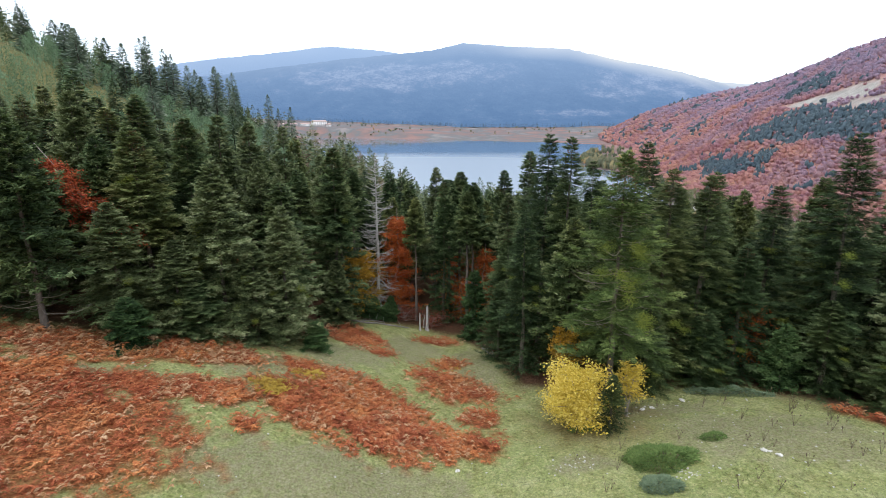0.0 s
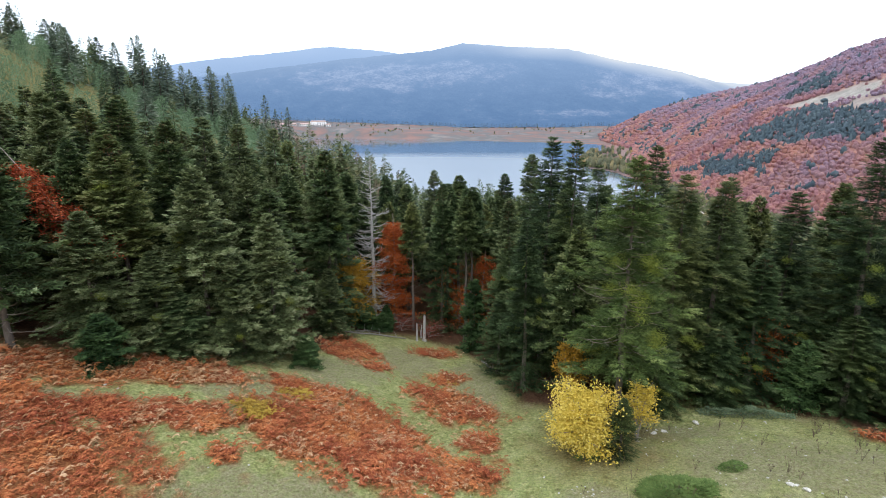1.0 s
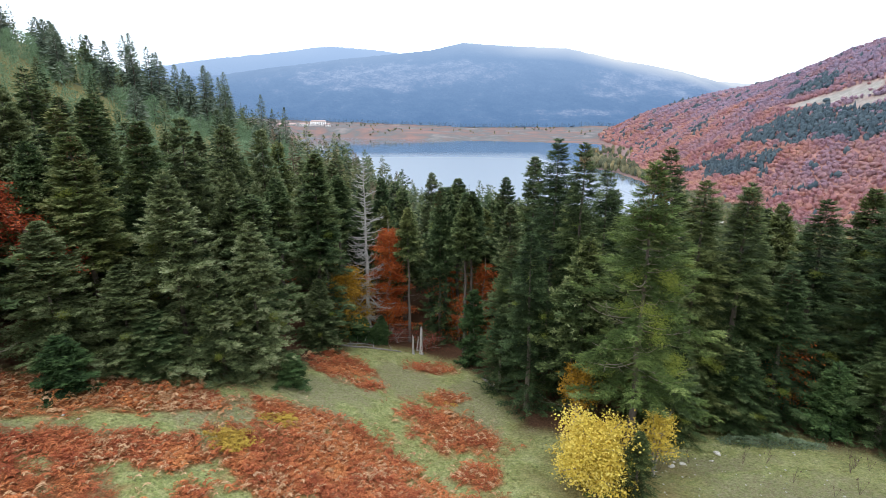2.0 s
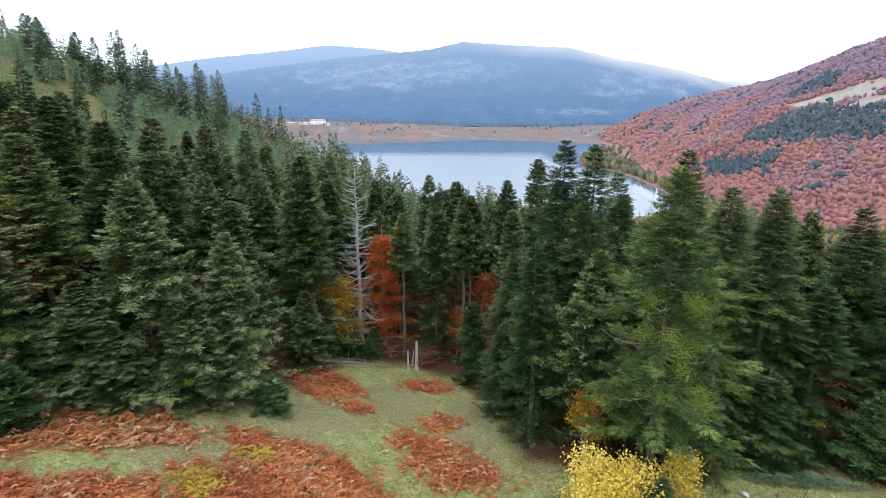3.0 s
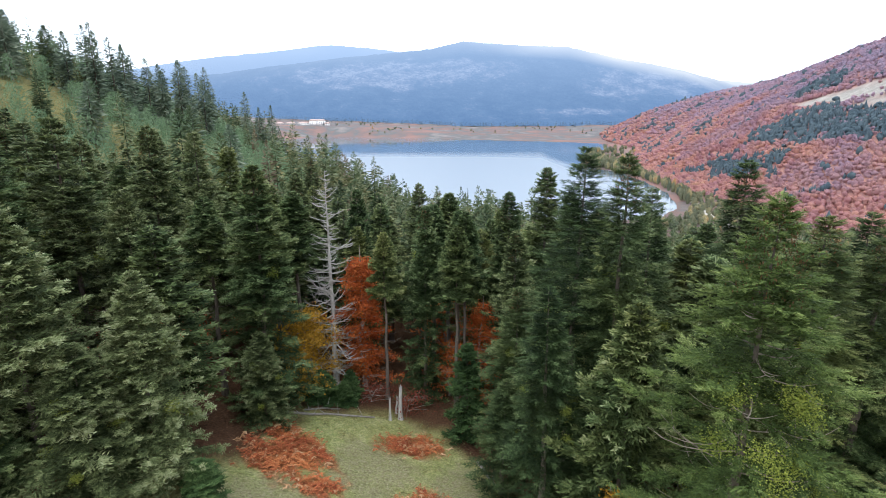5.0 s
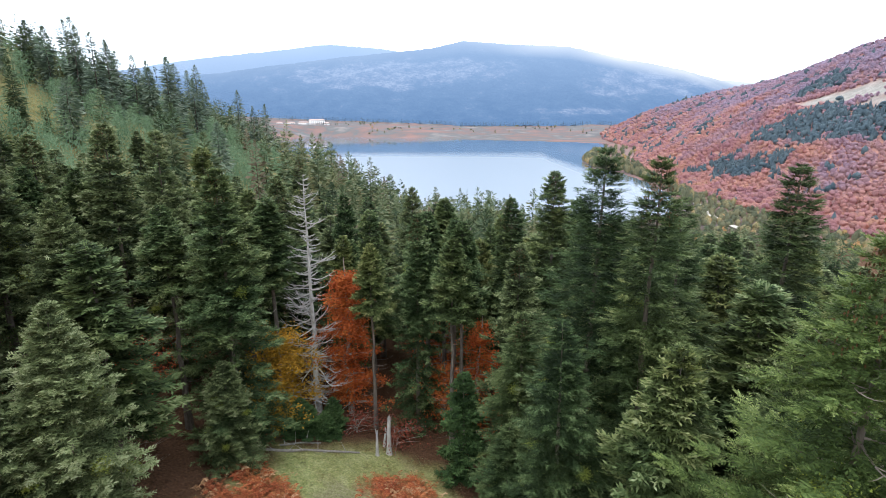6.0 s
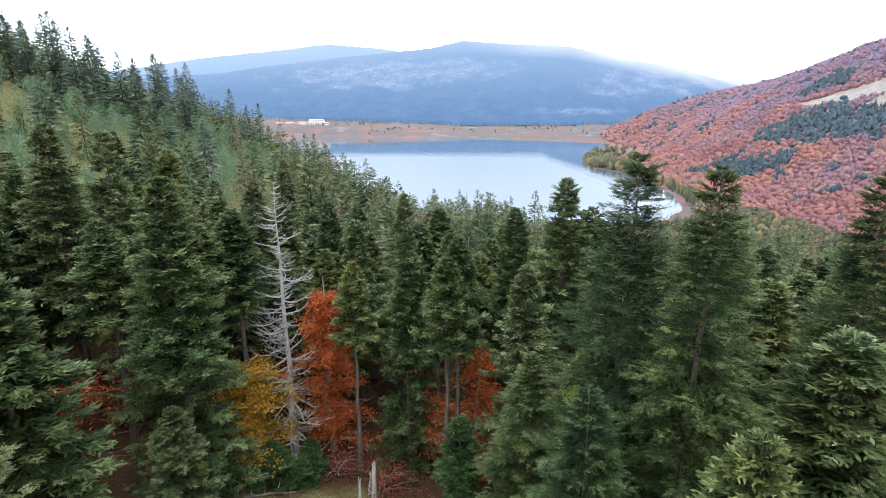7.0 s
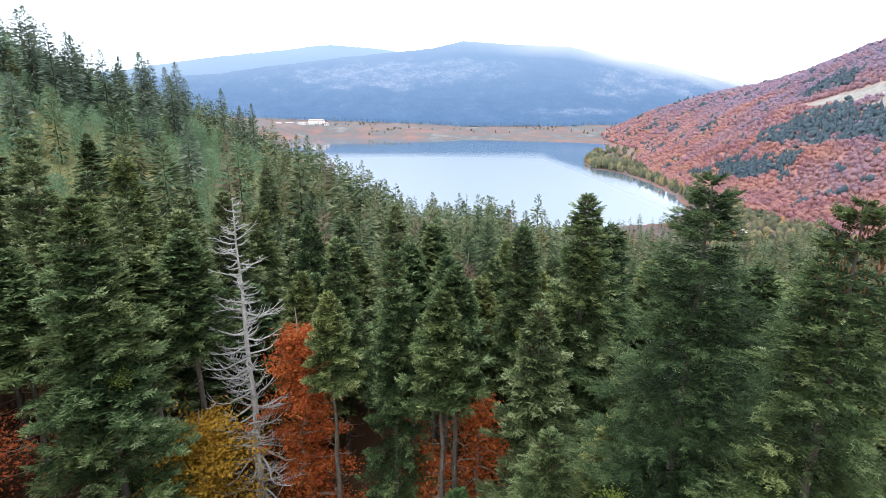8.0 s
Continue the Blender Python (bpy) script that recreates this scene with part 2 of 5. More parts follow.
def water_material():
    m, n, l, b = material("lake_water", 0.09, 0.5)
    b.inputs["Base Color"].default_value = (0.10, 0.14, 0.18, 1)
    b.inputs["IOR"].default_value = 2.2
    p = place_of(n)
    mp = n.new("ShaderNodeMapping")
    mp.inputs["Scale"].default_value = (0.5, 1.0, 1.0)
    l.new(p, mp.inputs[0])
    sep = n.new("ShaderNodeSeparateXYZ")
    l.new(p, sep.inputs[0])
    drift = math_of(n, l, "MULTIPLY", math_of(n, l, "SUBTRACT", noise_of(n, l, 0.006, 3, mp.outputs[0]), 0.5), 0.7)
    far = math_of(n, l, "ADD", math_of(n, l, "DIVIDE", math_of(n, l, "SUBTRACT", sep.outputs[1], 900.0), 260.0), drift, True)
    lee = math_of(n, l, "ADD", math_of(n, l, "DIVIDE", math_of(n, l, "SUBTRACT", sep.outputs[0], 172.0), 40.0), drift, True)
    r = ramp_of(n, l, math_of(n, l, "MAXIMUM", far, lee), [(0.0, (0.30, 0.30, 0.30)), (0.5, (0.20, 0.20, 0.20)), (1.0, (0.06, 0.06, 0.06))])
    l.new(r, b.inputs["Roughness"])
    bump_of(n, l, b, noise_of(n, l, 0.35, 2, mp.outputs[0]), 0.02, 0.5)
    return m


def mountain_material(name, haze, amount):
    """Far wooded mountain with pale stony clearings; its blue haze is painted on as emission."""
    m, n, l, b = material(name, 1.0, 0.0)
    p = place_of(n)
    sep = n.new("ShaderNodeSeparateXYZ")
    l.new(p, sep.inputs[0])
    mp = n.new("ShaderNodeMapping")
    mp.inputs["Scale"].default_value = (1.0, 0.5, 2.4)
    l.new(p, mp.inputs[0])

    def att(name):
        a = n.new("ShaderNodeAttribute")
        a.attribute_name = name
        return a.outputs["Fac"]

    stripe = noise_of(n, l, 0.011, 5, mp.outputs[0], 0.65)
    fine = noise_of(n, l, 0.055, 3, mp.outputs[0], 0.7)
    v = math_of(n, l, "ADD", math_of(n, l, "MULTIPLY", att("clearing"), 0.20), math_of(n, l, "ADD", math_of(n, l, "MULTIPLY", stripe, 0.72), math_of(n, l, "MULTIPLY", fine, 0.50)))
    c = ramp_of(n, l, v, [(0.48, (0.016, 0.034, 0.046)), (0.70, (0.050, 0.076, 0.090)), (0.80, (0.125, 0.13, 0.14)), (0.93, (0.30, 0.295, 0.29))])
    l.new(c, b.inputs["Base Color"])
    bump_of(n, l, b, fine, 1.0, 14.0)
    # distance haze as glow: paler with height, near white where mist is set
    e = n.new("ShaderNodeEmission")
    haze_glow = mix_of(n, l, math_of(n, l, "MULTIPLY", sep.outputs[2], 0.0018, True), haze, (0.46, 0.66, 1.0))
    l.new(mix_of(n, l, att("mist"), haze_glow, (0.93, 0.97, 1.0)), e.inputs[0])
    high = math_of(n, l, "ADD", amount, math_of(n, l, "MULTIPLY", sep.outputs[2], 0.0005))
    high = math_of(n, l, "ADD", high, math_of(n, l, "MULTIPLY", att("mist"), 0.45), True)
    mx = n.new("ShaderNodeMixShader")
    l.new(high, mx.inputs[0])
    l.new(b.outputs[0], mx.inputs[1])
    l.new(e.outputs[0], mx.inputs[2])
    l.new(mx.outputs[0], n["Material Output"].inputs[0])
    return m


def stone_material():
    m, n, l, b = material("pale_limestone", 0.9, 0.2)
    p = place_of(n)
    f = noise_of(n, l, 9.0, 5, p)
    l.new(ramp_of(n, l, f, [(0.3, (0.30, 0.28, 0.24)), (0.6, (0.58, 0.55, 0.48))]), b.inputs["Base Color"])
    bump_of(n, l, b, f, 0.6, 0.04)
    return m


def plain_material(name, dark, light, scale, rough=0.9):
    m, n, l, b = material(name, rough, 0.2)
    l.new(ramp_of(n, l, noise_of(n, l, scale, 5, place_of(n)), [(0.3, dark), (0.7, light)]), b.inputs["Base Color"])
    return m


GROUND, WATER, STONE = ground_material(), water_material(), stone_material()
# colour and share of the painted haze for each backdrop
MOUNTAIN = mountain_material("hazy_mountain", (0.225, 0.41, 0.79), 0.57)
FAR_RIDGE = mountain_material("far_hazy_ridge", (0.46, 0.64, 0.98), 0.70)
WALL_WHITE = plain_material("white_render", (0.68, 0.66, 0.64), (0.82, 0.80, 0.78), 0.2)
ROOF = plain_material("faded_roof_tiles", (0.42, 0.30, 0.27), (0.58, 0.45, 0.40), 0.3)
GLASS_DARK = plain_material("dark_window_glass", (0.05, 0.06, 0.07), (0.09, 0.10, 0.11), 0.5, 0.2)
GRAVEL = plain_material("pale_gravel", (0.42, 0.38, 0.32), (0.60, 0.56, 0.48), 0.3)
FIELD = plain_material("pale_field", (0.34, 0.34, 0.20), (0.46, 0.45, 0.28), 0.1)


# ---- shape of the land ----
LAKE_Z = -50.0
LAKE = [(57, 342), (114, 367), (160, 380), (190, 426), (214, 492), (228, 592), (230, 709), (211, 746), (227, 865), (310, 1095), (396, 1275),
        (438, 1435), (346, 1497), (200, 1600), (-158, 1810), (-469, 1950), (-520, 1700), (-330, 1000), (-200, 640), (-60, 470), (0, 370)]
HILL_FOOT = [0, 242, 520, 242, 650, 258, 850, 312, 1050, 390, 1200, 440, 1500, 475, 1800, 540, 2000, 640]
TREELINE = [(-70, 22), (-34, 34.8), (-27, 38.4), (-20, 42.5), (-15, 45.5), (-12.5, 52), (-10, 60), (-3, 63.5), (2, 60), (6, 50), (6.5, 43), (10, 40),
            (14, 39), (20, 40.5), (26, 39), (29, 34.5), (33, 30), (45, 22), (70, 10), (70, -90), (-70, -90)]
# bracken beds: middle, half sizes, turn in degrees
BEDS = [(-25.4, 36.0, 10.0, 2.7, 30), (-35.0, 32.0, 6.5, 2.8, 15), (-22.2, 25.0, 7.4, 5.8, 10), (-18.6, 32.6, 6.6, 1.9, 20), (-26.0, 29.6, 5.0, 2.2, 10),
        (-8.0, 36.0, 6.6, 5.0, 8), (-4.0, 33.4, 4.4, 3.6, 0), (1.4, 32.0, 2.9, 2.0, 10), (2.8, 36.0, 1.6, 1.6, 0), (-17.8, 39.2, 2.8, 1.4, 30),
        (0.9, 43.0, 5.4, 2.3, -50), (-9.8, 53.0, 3.2, 2.9, 30), (-6.6, 49.8, 1.7, 1.3, 0), (-0.8, 57.3, 2.6, 1.9, 0), (-13.4, 30.4, 1.0, 0.8, 0),
        (-10.6, 40.8, 4.0, 2.0, -16), (0.6, 49.0, 2.0, 1.6, -30), (-11.8, 56.5, 1.8, 1.6, 0), (30.8, 31.2, 3.4, 0.8, -52)]
# pale glades and fir stands on the far hillside
GLADES = [[(400, 652), (416, 612), (433, 575), (447, 545), (420, 510), (402, 507), (396, 560)], [(384, 528), (402, 505), (420, 470), (387, 488)]]
STANDS = [[(332, 585), (353, 597), (378, 600), (392, 568), (383, 525), (392, 500), (384, 440), (345, 415), (328, 479), (325, 514)],
          [(294, 614), (306, 577), (312, 500), (309, 484), (294, 472), (283, 500), (284, 570)], [(420, 645), (435, 692), (456, 700), (484, 692), (474, 640), (446, 622)]]
# dry, pale or trodden turf
DRY = [(-12.0, 41.0, 6.0, 2.4, 20), (-16.5, 33.6, 5.0, 1.6, 20), (3.4, 46.0, 2.4, 6.0, 0), (-6.0, 27.0, 7.0, 3.0, 0), (-24.5, 31.6, 8.0, 1.0, 25), (-19.4, 28.6, 2.6, 1.5, 20), (-15.5, 38.4, 3.2, 2.0, 25), (-11.5, 26.5, 4.5, 3.0, 10), (-9.5, 46.5, 5.0, 3.2, 40), (-3.5, 53.0, 3.5, 4.0, 0), (3.0, 50.0, 1.8, 4.0, 10), (22.0, 30.0, 7.0, 3.5, -20), (9.0, 28.6, 1.8, 1.2, 0), (17.0, 35.5, 4.5, 1.2, 0)]


def lerp_at(x, knots):
    return np.interp(x, knots[0::2], knots[1::2])


def edge_distance(x, y, ring):
    """Distance to a closed outline, plus inside, minus outside."""
    x, y = np.asarray(x, float), np.asarray(y, float)
    best, inside = np.full(x.shape, 1e9), np.zeros(x.shape, bool)
    for (x0, y0), (x1, y1) in zip(ring, ring[1:] + ring[:1]):
        dx, dy = x1 - x0, y1 - y0
        k = np.clip(((x - x0) * dx + (y - y0) * dy) / (dx * dx + dy * dy), 0, 1)
        best = np.minimum(best, np.hypot(x - x0 - k * dx, y - y0 - k * dy))
        cross = (y0 > y) != (y1 > y)
        inside ^= cross & (x < (x1 - x0) * (y - y0) / ((y1 - y0) or 1e-9) + x0)
    return np.where(inside, best, -best)


def ripple(x, y, s, seed=0.0):
    """Cheap smooth unevenness, about -1 to 1, with waves s metres long."""
    k = 6.283 / s
    return (np.sin(k * x + 1.3 * np.sin(0.7 * k * y + seed)) + np.sin(k * 0.83 * y + 1.7 * np.sin(0.6 * k * x + 2.1 + seed)) + np.sin(0.57 * k * (x + y) + seed * 1.7)) / 3


def ground_z(x, y):
    x, y = np.asarray(x, float), np.asarray(y, float)
    v = lerp_at(y, [-400, 26, -60, 2, 0, -1.5, 30, -3, 45, -4.6, 60, -6.8, 100, -13, 200, -26, 300, -45, 340, -47.5, 1600, -47.5, 2500, -14, 4800, 40])
    s = lerp_at(y, [0, 0.30, 40, 0.30, 60, 0.25, 90, 0.29, 140, 0.53, 200, 0.53, 300, 0.44, 450, 0.37, 520, 0.25, 640, 0.04, 5000, 0.02])
    left = s * np.where(x < 0, np.hypot(x, 3) - 3, 0)
    left = 170 * np.tanh(left / 170)
    swell = np.clip(x, 0, 26) * 0.12 * np.clip(1 - (y - 28) / 25, 0, 1) - 0.16 * np.clip(x - 30, 0, 40)
    h0 = 0.57 * np.logaddexp(0, (x - lerp_at(y, HILL_FOOT)) / 14) * 14 + 0.5
    cap = lerp_at(y, [0, 262, 760, 262, 900, 230, 1100, 200, 1300, 172, 1500, 158, 1700, 130, 1900, 72, 2100, 6, 5000, 4]) * (1 + 0.05 * ripple(x, y, 260))
    h = (h0 ** -4 + cap ** -4) ** -0.25
    h = h * np.clip((x - 150) / 100, 0, 1)
    z = v + left + swell + h
    z = z + 0.16 * ripple(x, y, 9) + 0.07 * ripple(x, y, 3.1, 2) + np.clip((np.hypot(x, y) - 120) / 200, 0, 1) * 2.2 * ripple(x, y, 75, 1)
    d = -edge_distance(x, y, LAKE)
    k = np.clip(d / 110, 0, 1)
    k = k * k * (3 - 2 * k)
    shore = LAKE_Z + 0.4 + (z - LAKE_Z - 0.4) * np.maximum(k, 0.012 * np.clip(d, 0, 40) / 40)
    return np.where(d < 0, LAKE_Z - np.minimum(5, 0.15 * -d) + 0.2, np.maximum(shore, LAKE_Z + 0.2))


def ground_at(x, y):
    return float(ground_z(np.array([x]), np.array([y]))[0])


def bed_strength(x, y, beds=BEDS):
    """How deep inside a bed: above 0 inside."""
    best = np.full(np.shape(x), -9.0)
    for cx, cy, a, b, turn in beds:
        c, s = math.cos(radians(turn)), math.sin(radians(turn))
        u, w = (x - cx) * c + (y - cy) * s, (y - cy) * c - (x - cx) * s
        best = np.maximum(best, 1 - np.hypot(u / a, w / b))
    return best + 0.32 * ripple(x, y, 3.3, 5) + 0.28 * ripple(x, y, 1.3, 3) + 0.14 * ripple(x, y, 0.7, 1)


def add_mesh(name, verts, faces, mat, parent=None, smooth=False, label="", **marks):
    me = bpy.data.meshes.new(name)
    verts, faces = np.asarray(verts, np.float32), np.asarray(faces, np.int32)
    k = faces.shape[1]
    me.vertices.add(len(verts))
    me.vertices.foreach_set("co", verts.ravel())
    me.loops.add(faces.size)
    me.loops.foreach_set("vertex_index", faces.ravel())
    me.polygons.add(len(faces))
    me.polygons.foreach_set("loop_start", np.arange(0, faces.size, k, dtype=np.int32))
    if smooth:
        me.polygons.foreach_set("use_smooth", np.ones(len(faces), bool))
    me.materials.append(mat)
    me.update(calc_edges=True)
    me.validate()
    for key, v in marks.items():
        me.attributes.new(key, "FLOAT", "POINT").data.foreach_set("value", np.asarray(v, np.float32))
    ob = new(name, me)
    if parent is not None:
        ob.parent = parent
    if label:
        tagged(ob, label)
    return ob


def grid_faces(rows, cols, wrap=False):
    i, j = np.meshgrid(np.arange(rows - 1), np.arange(cols if wrap else cols - 1), indexing="ij")
    a, b = i * cols + j, i * cols + (j + 1) % cols
    return np.stack([a, b, b + cols, a + cols], -1).reshape(-1, 4)


# ---- ground, lake, mountains ----
def build_ground():
    radii = [0.0]
    while radii[-1] < 4900:
        r = radii[-1]
        radii.append(r + max(0.55, 0.026 * r))
    n_a = 300
    ang = np.linspace(0, 2 * math.pi, n_a, endpoint=False)
    r, a = np.meshgrid(np.array(radii[1:]), ang, indexing="ij")
    x, y = r * np.sin(a), 34 + r * np.cos(a)
    z = ground_z(x, y)
    x, y, z = (np.append(v.ravel(), e) for v, e in ((x, 0.0), (y, 34.0), (z, ground_at(0.0, 34.0))))
    quads = grid_faces(len(radii) - 1, n_a, True)[:, ::-1]
    tris = np.concatenate([quads[:, [0, 1, 2]], quads[:, [0, 2, 3]], [(i, (i + 1) % n_a, len(x) - 1) for i in range(n_a)]])
    ob = add_mesh("ground", np.stack([x, y, z], -1), tris, GROUND, smooth=True)
    tree = edge_distance(x, y, TREELINE) + 0.8 * ripple(x, y, 4)
    far = np.hypot(x, y)
    values = {
        "wood": np.clip(0.5 - tree / 2.0, 0, 1) * (1 - np.clip((-x - 0.2 * y - 2) / 10, 0, 1) * np.clip((y - 74) / 10, 0, 1) * (far < 330) * 0.5),
        "dry": np.clip(0.5 + 2.5 * bed_strength(x, y, DRY), 0, 1),
        "fern": np.clip(0.4 + 2.0 * bed_strength(x, y), 0, 0.92),
        "fallen": np.clip(1.4 - np.hypot((x - 11.5) / 4.6, (y - 34.6) / 4.2) + 0.25 * ripple(x, y, 2.6), 0, 1) * 0.8,
        "glade": np.clip(np.maximum(edge_distance(x, y, GLADES[0]), edge_distance(x, y, GLADES[1])) / 8 + 0.6, 0, 1),
        "hill": np.clip((far - 330) / 60, 0, 1) * np.clip((x - lerp_at(y, HILL_FOOT) + 60) / 50, 0.25, 1),
        "reed": np.clip((y - 1350) / 120, 0, 1) + np.clip(1 - np.abs(z - LAKE_Z - 0.6) / 1.0, 0, 1) * (far > 300),
    }
    for key, v in values.items():
        ob.data.attributes.new(key, "FLOAT", "POINT").data.foreach_set("value", np.clip(v, 0, 1).astype(np.float32))
    tagged(ob, "grassy meadow sloping down to a wooded valley and lake shore", "ground", kind="structure")


build_ground()


def build_lake():
    xs, ys = np.meshgrid(np.linspace(-700, 620, 23), np.linspace(280, 2150, 32), indexing="ij")
    v = np.stack([xs, ys, np.full(xs.shape, LAKE_Z)], -1).reshape(-1, 3)
    ob = add_mesh("water", v, grid_faces(23, 32)[:, ::-1], WATER)
    tagged(ob, "calm mountain lake mirroring a white overcast sky", "lake", kind="structure")


build_lake()


# open stony land on the mountain: bearing, steepness of sight, half sizes, lean
CLEARINGS = [(-0.10, 0.074, 0.22, 0.026, 0.03), (0.03, 0.085, 0.10, 0.020, 0.0), (0.40, 0.060, 0.15, 0.026, -0.06), (0.33, 0.046, 0.07, 0.014, 0.0), (0.24, 0.010, 0.10, 0.007, 0.0)]


def build_mountain(name, ridge, y0, y1, y2, mat, label):
    """A long mountain whose crest stands at y1; ridge: bearing in thousandths, height in thousandths of the distance."""
    bear = np.linspace(-0.78, 0.9, 260)
    t = np.concatenate([np.linspace(0, 1, 60), np.linspace(1.05, 1.6, 8)])
    b, k = np.meshgrid(bear, t, indexing="ij")
    y = y0 + (y1 - y0) * k
    x = b * y
    top = 20 + 0.001 * lerp_at(b * 1000, ridge) * y1
    up = np.clip(k, 0, 1)
    z = -20 + (top + 20) * (0.35 * up + 0.65 * up * up * (3 - 2 * up))
    z = np.where(k > 1, top - (k - 1) * 500, z)
    rough = ripple(x, y, 620, 1) * 26 + ripple(x, y, 240, 3) * 10 + ripple(x, y, 75, 2) * 4
    z = z + rough * np.clip(4 * up * (1.02 - up), 0, 1) + (ripple(x, y, 31, 4) + ripple(x, y, 17, 1)) * 3.0 * (k <= 1)
    rise = (z - 20) / y
    crest = 0.001 * lerp_at(b * 1000, ridge)
    open_land = np.full(b.shape, -1.0)
    for cb, ce, wb, we, lean in CLEARINGS:
        open_land = np.maximum(open_land, 1 - np.hypot((b - cb) / wb, (rise - ce - lean * (b - cb)) / we))
    open_land = np.clip(0.35 + 1.6 * open_land + 0.35 * ripple(x, y * 2, 300, 2) + 0.25 * ripple(x, y * 2, 110, 5), 0, 1)
    # white haze painted along the crest, stronger towards the right
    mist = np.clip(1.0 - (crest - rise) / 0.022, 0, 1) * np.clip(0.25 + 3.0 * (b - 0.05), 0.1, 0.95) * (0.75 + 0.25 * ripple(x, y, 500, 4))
    ob = add_mesh(name, np.stack([x, y, z], -1).reshape(-1, 3), grid_faces(260, len(t))[:, ::-1], mat, smooth=True, clearing=open_land.ravel(), mist=np.clip(mist, 0, 1).ravel())
    tagged(ob, label, "mountain", kind="structure")


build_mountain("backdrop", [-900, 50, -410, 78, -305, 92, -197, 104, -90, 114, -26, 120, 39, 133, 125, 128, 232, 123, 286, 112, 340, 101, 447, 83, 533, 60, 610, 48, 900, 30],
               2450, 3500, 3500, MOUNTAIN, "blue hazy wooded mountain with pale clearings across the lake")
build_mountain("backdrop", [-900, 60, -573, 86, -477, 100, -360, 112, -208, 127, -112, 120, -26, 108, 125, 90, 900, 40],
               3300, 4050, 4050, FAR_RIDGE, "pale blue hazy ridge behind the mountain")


# ---- tree kit ----
def unit(v):
    return v / np.maximum(np.linalg.norm(v, axis=-1, keepdims=True), 1e-9)


def blades(p, d, n, length, width):
    """Diamond leaf blades: foot p, direction d, normal n. Returns vertices and triangles."""
    side = unit(np.cross(d, n))
    length, width = np.asarray(length)[:, None], np.asarray(width)[:, None]
    tip, mid = p + d * length, p + d * length * 0.5
    v = np.stack([p, mid + side * width * 0.5, tip, mid - side * width * 0.5], 1).reshape(-1, 3)
    i = np.arange(len(p))[:, None] * 4
    return v, np.concatenate([i + [[0, 1, 2]], i + [[0, 2, 3]]], 1).reshape(-1, 3)


def join(parts):
    vs, fs, k = [], [], 0
    for v, f in parts:
        vs.append(v)
        fs.append(f + k)
        k += len(v)
    return np.concatenate(vs), np.concatenate(fs)


def tube(path, radii, sides=5):
    """Tapered tube along a path, as triangles."""
    path = np.asarray(path, float)
    t = unit(np.gradient(path, axis=0))
    ref = np.where(np.abs(t[:, 2:3]) > 0.9, np.array([[1.0, 0, 0]]), np.array([[0, 0, 1.0]]))
    u = unit(np.cross(t, ref))
    w = np.cross(t, u)
    a = np.linspace(0, 2 * math.pi, sides, endpoint=False)
    ring = u[:, None] * np.cos(a)[None, :, None] + w[:, None] * np.sin(a)[None, :, None]
    v = (path[:, None] + ring * np.asarray(radii)[:, None, None]).reshape(-1, 3)
    q = grid_faces(len(path), sides, True)
    return v, np.concatenate([q[:, [0, 1, 2]], q[:, [0, 2, 3]]])


